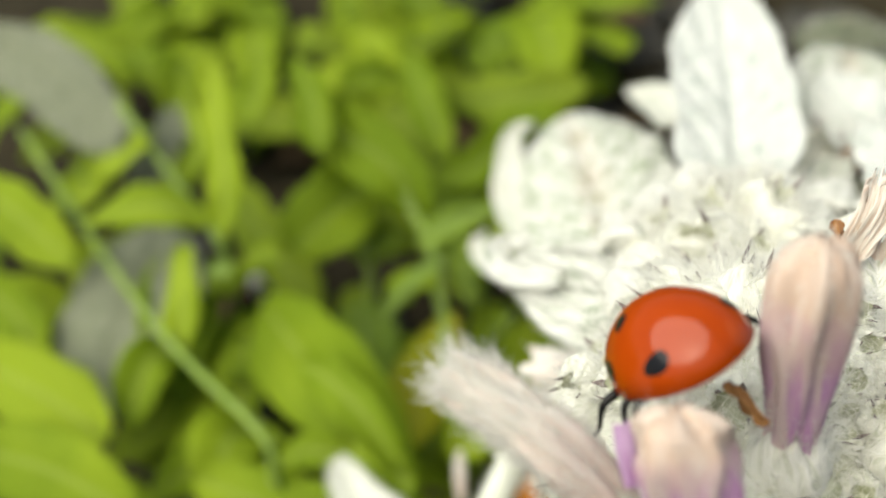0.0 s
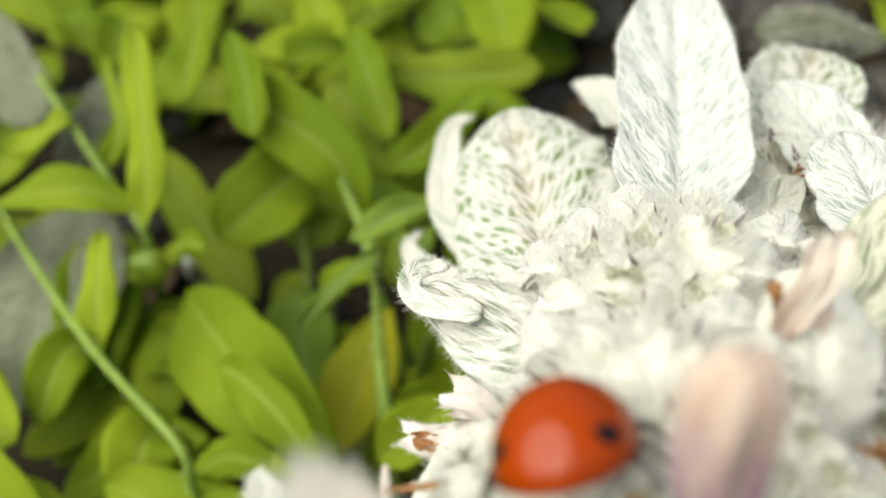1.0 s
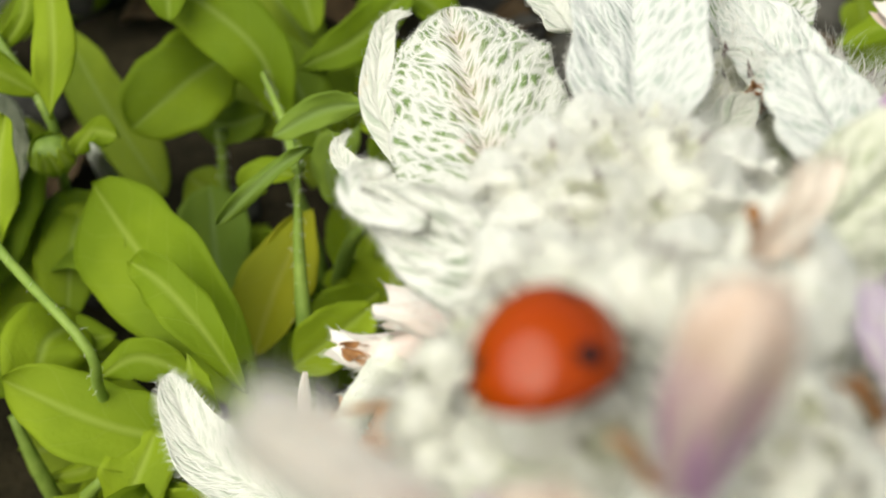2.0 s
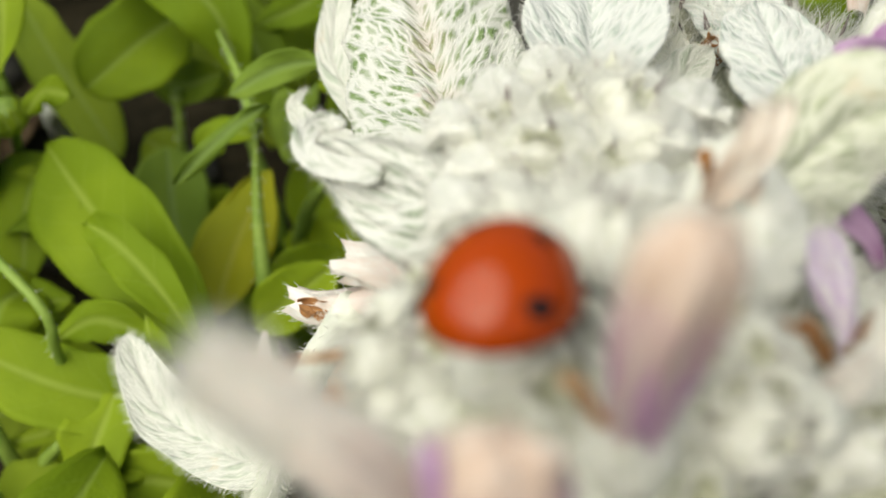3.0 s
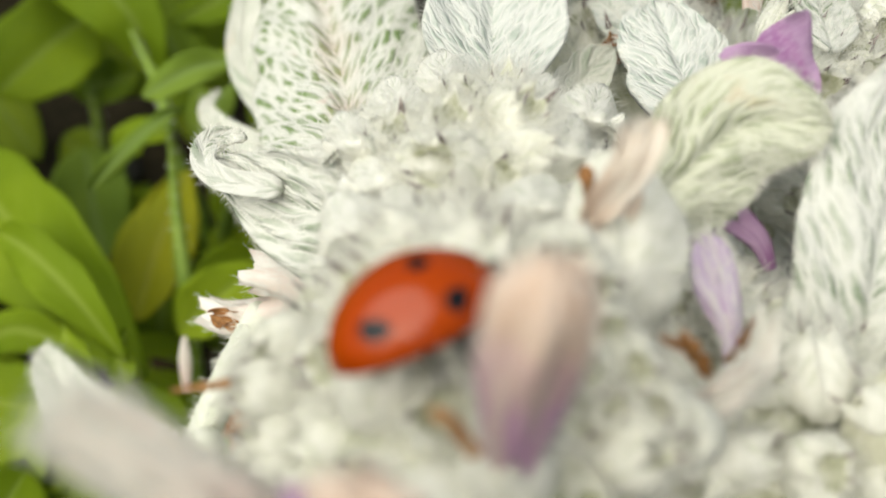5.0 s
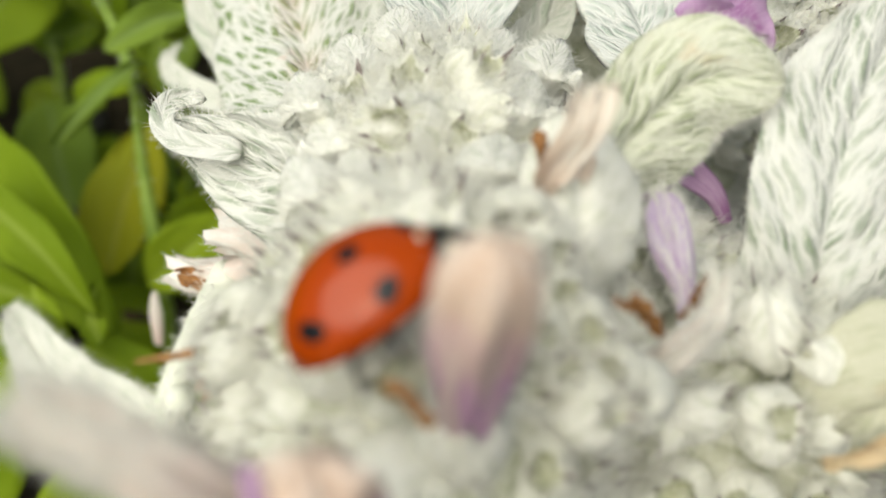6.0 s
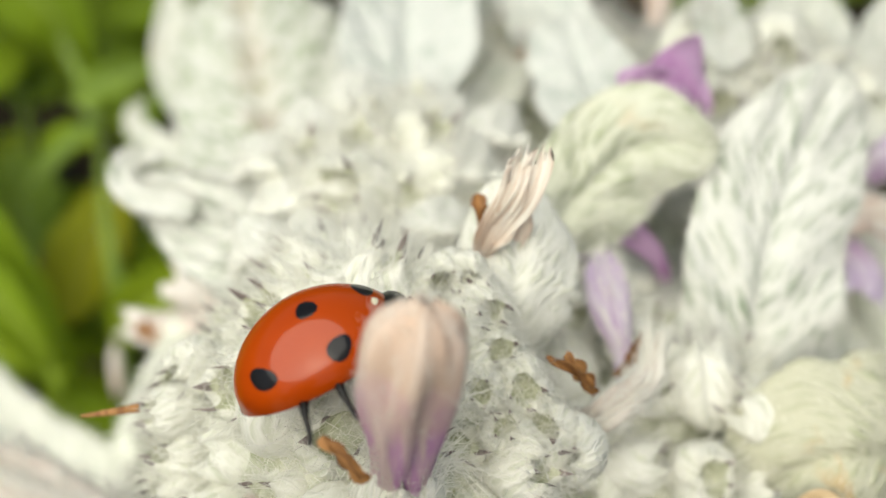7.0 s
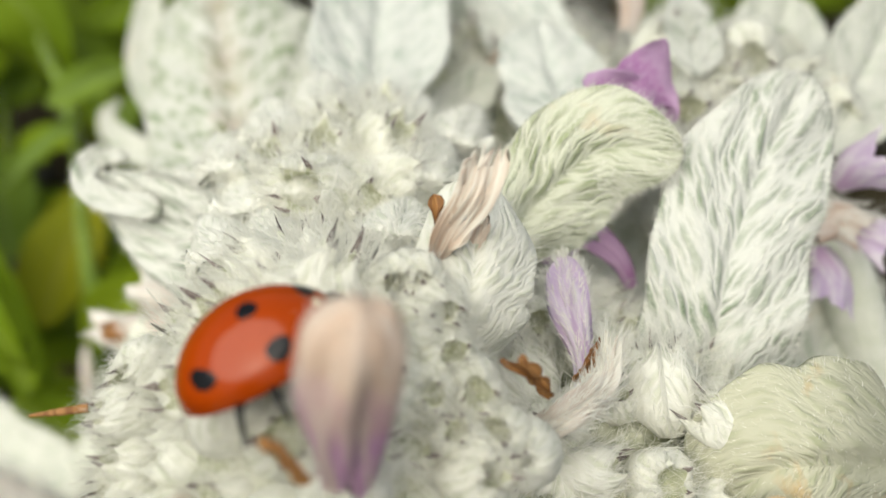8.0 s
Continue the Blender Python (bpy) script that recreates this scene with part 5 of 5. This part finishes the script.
def on_shell(d, grow=0.0):
    """The place on the full rounded shell in the direction d of a unit ball."""
    d = unit(d)
    s = (math.hypot(d[0], d[1]) ** BUG_ROUND + abs(d[2]) ** BUG_ROUND) ** (-1 / BUG_ROUND)
    return np.array([(BUG_A + grow) * d[0] * s, (BUG_B + grow) * d[1] * s, BUG_LIFT + (BUG_H + grow) * max(0.0, d[2]) * s])


def wing_case(sign):
    n, m = 22, 26
    verts, faces = [], []
    for i in range(n + 1):
        r = (i / n) ** 0.8
        for j in range(m + 1):
            a = math.pi * j / m
            p = on_shell((r * math.cos(a), sign * r * math.sin(a), math.sqrt(max(0.0, 1 - r * r))))
            p[0] = min(p[0], 2.70 - 0.12 * abs(p[1]))
            p[1] = sign * max(0.004, abs(p[1]))
            verts.append(p)
    w = m + 1
    for i in range(n):
        for j in range(m):
            f = (i * w + j, (i + 1) * w + j, (i + 1) * w + j + 1, i * w + j + 1)
            faces.append(f if sign > 0 else f[::-1])
    rim = [n * w + j for j in range(w)]
    k = len(verts)
    verts += [np.array(verts[i]) * np.array([0.93, 0.93, 1]) + np.array([0, 0, -0.12]) for i in rim]
    for j in range(m):
        f = (rim[j], k + j, k + j + 1, rim[j + 1])
        faces.append(f if sign > 0 else f[::-1])
    return make_mesh("wing_case", verts, faces)


def spot(x, y, rx, ry):
    """A black mark that lies on the wing cases."""
    c = np.array([x / BUG_A, y / BUG_B, 0.0])
    c[2] = math.sqrt(max(0.0, 1 - c @ c))
    e1 = unit(np.cross(np.array([0, 1.0, 0]), c))
    e2 = np.cross(c, e1)

    verts, faces = [on_shell(c, 0.016)], []
    for i in (0.5, 0.85, 1.0):
        for j in range(22):
            a = 2 * math.pi * j / 22
            k = i * (1 + 0.06 * math.sin(3 * a + x * 5))
            verts.append(on_shell(c + e1 * (rx / BUG_A) * k * math.cos(a) + e2 * (ry / BUG_B) * k * math.sin(a), 0.016 if i < 1 else 0.003))
    for j in range(22):
        faces.append((0, 1 + j, 1 + (j + 1) % 22))
        for k in (1, 23):
            faces.append((k + j, k + 22 + j, k + 22 + (j + 1) % 22, k + (j + 1) % 22))
    return make_mesh("spot", verts, faces)


def leg(side, hip, reach):
    """Thigh, shin and clawed foot, out from the hip."""
    hx, hy = hip
    knee = (hx + reach * 0.55, side * (hy + 1.3), 0.34)
    ankle = (hx + reach * 1.0, side * (hy + 1.8), -0.35)
    toe = (hx + reach * 1.25, side * (hy + 2.05), -0.55)
    return tube("leg", [(hx, side * hy, 0.25), knee, ankle, toe], [0.15, 0.17, 0.10, 0.075, 0.05], 20, 8)


def build_ladybird():
    bug = thing("ladybird", (0, 0, 0), "red seven-spot ladybird walking on the woolly flower head", "ladybird")
    wings = {}
    for sign in (-1, 1):
        wings[sign] = part("wing_case", wing_case(sign), [RED], bug, "glossy orange-red wing case with black spots")
    for sign in (-1, 1):
        for x, y, rx, ry in ((-1.67, 1.71, 0.40, 0.50), (0.45, 1.05, 0.36, 0.36), (0.89, 2.11, 0.40, 0.40)):
            part("spot", spot(x, sign * y, rx, ry), [BLACK], wings[sign])
    part("shoulder_spot", spot(2.25, 0, 0.42, 0.62), [BLACK], bug, "black spot across the seam")
    for sign in (-1, 1):
        part("shoulder_mark", spot(2.42, sign * 0.72, 0.14, 0.20), [IVORY], bug, "ivory mark beside the seam")
    part("belly", lump("belly", (-0.1, 0, 0.55), (2.75, 2.1, 0.5), 1, 0.03, 12, 24), [JET], bug, "black underside")
    shield = part("neck_shield", lump("neck_shield", (2.62, 0, 0.88), (0.66, 1.36, 0.62), 2, 0.02, 14, 24), [JET], bug, "black neck shield")
    for sign in (-1, 1):
        part("shield_mark", lump("shield_mark", (2.92, sign * 1.02, 0.88), (0.28, 0.26, 0.28), 3, 0.03, 8, 12), [IVORY], shield, "ivory corner mark")
    head = part("head", lump("head", (3.15, 0, 0.62), (0.45, 0.66, 0.4), 3, 0.02, 10, 16), [JET], bug)
    for sign in (-1, 1):
        grown("feeler", tube("feeler", [(3.4, sign * 0.42, 0.6), (3.55, sign * 0.58, 0.5), (3.7, sign * 0.66, 0.3)], [0.06, 0.05, 0.10], 10, 6), JET, head)
        part("eye", lump("eye", (3.28, sign * 0.52, 0.78), (0.16, 0.14, 0.16), 1, 0.01, 6, 8), [BLACK], head)
    legs = []
    for hip, reach in (((1.5, 0.9), 0.9), ((0.2, 1.1), 0.1), ((-0.7, 1.0), -0.45)):
        for side in (-1, 1):
            legs.append(grown("leg", leg(side, hip, reach), JET, bug))
    return bug, legs


def build_litter():
    rng = np.random.default_rng(31)
    for k in range(26):
        x, y = rng.uniform(-80, 30), rng.uniform(40, 140)
        z = ground_height(x, y) + 1.2
        a = rng.uniform(0, 6.28)
        d = np.array([math.cos(a), math.sin(a), 0])
        ln = rng.uniform(5, 11)
        ob = thing("dead_leaf", (x, y, z), "curled brown dead leaf on the soil", "dead leaf", "dead leaves")
        c = [np.array([x, y, z]) - d * ln / 2, np.array([x, y, z + 1.5]), np.array([x, y, z + 0.3]) + d * ln / 2]
        grown("blade", sheet("blade", c, rng.uniform(1.6, 3), (0, 0, 1), cup=0.5, wave=0.5, nu=12, nv=8, seed=k), LITTER, ob)


build_ground()
build_pebbles()
build_litter()
build_marigolds()
build_lambs_ear()
ladybird, bug_legs = build_ladybird()


def motions():
    walk(ladybird, BUG_ROWS)
    for k, ob in enumerate(bug_legs):
        turn = 1 if (k // 2 + k) % 2 else -1
        side = 1 if k % 2 else -1
        rows = []
        for i in range(33):
            t = i * 0.25
            pace = 1.0 if t < 1.0 else (0.35 if t < 4.0 else (0.8 if t < 6.0 else 0.15))
            rows.append((t, pose(0, 0, 0, 0, 0, 13 * pace * turn * math.sin(t * 9.0 + k))))
        walk(ob, rows)


motions()
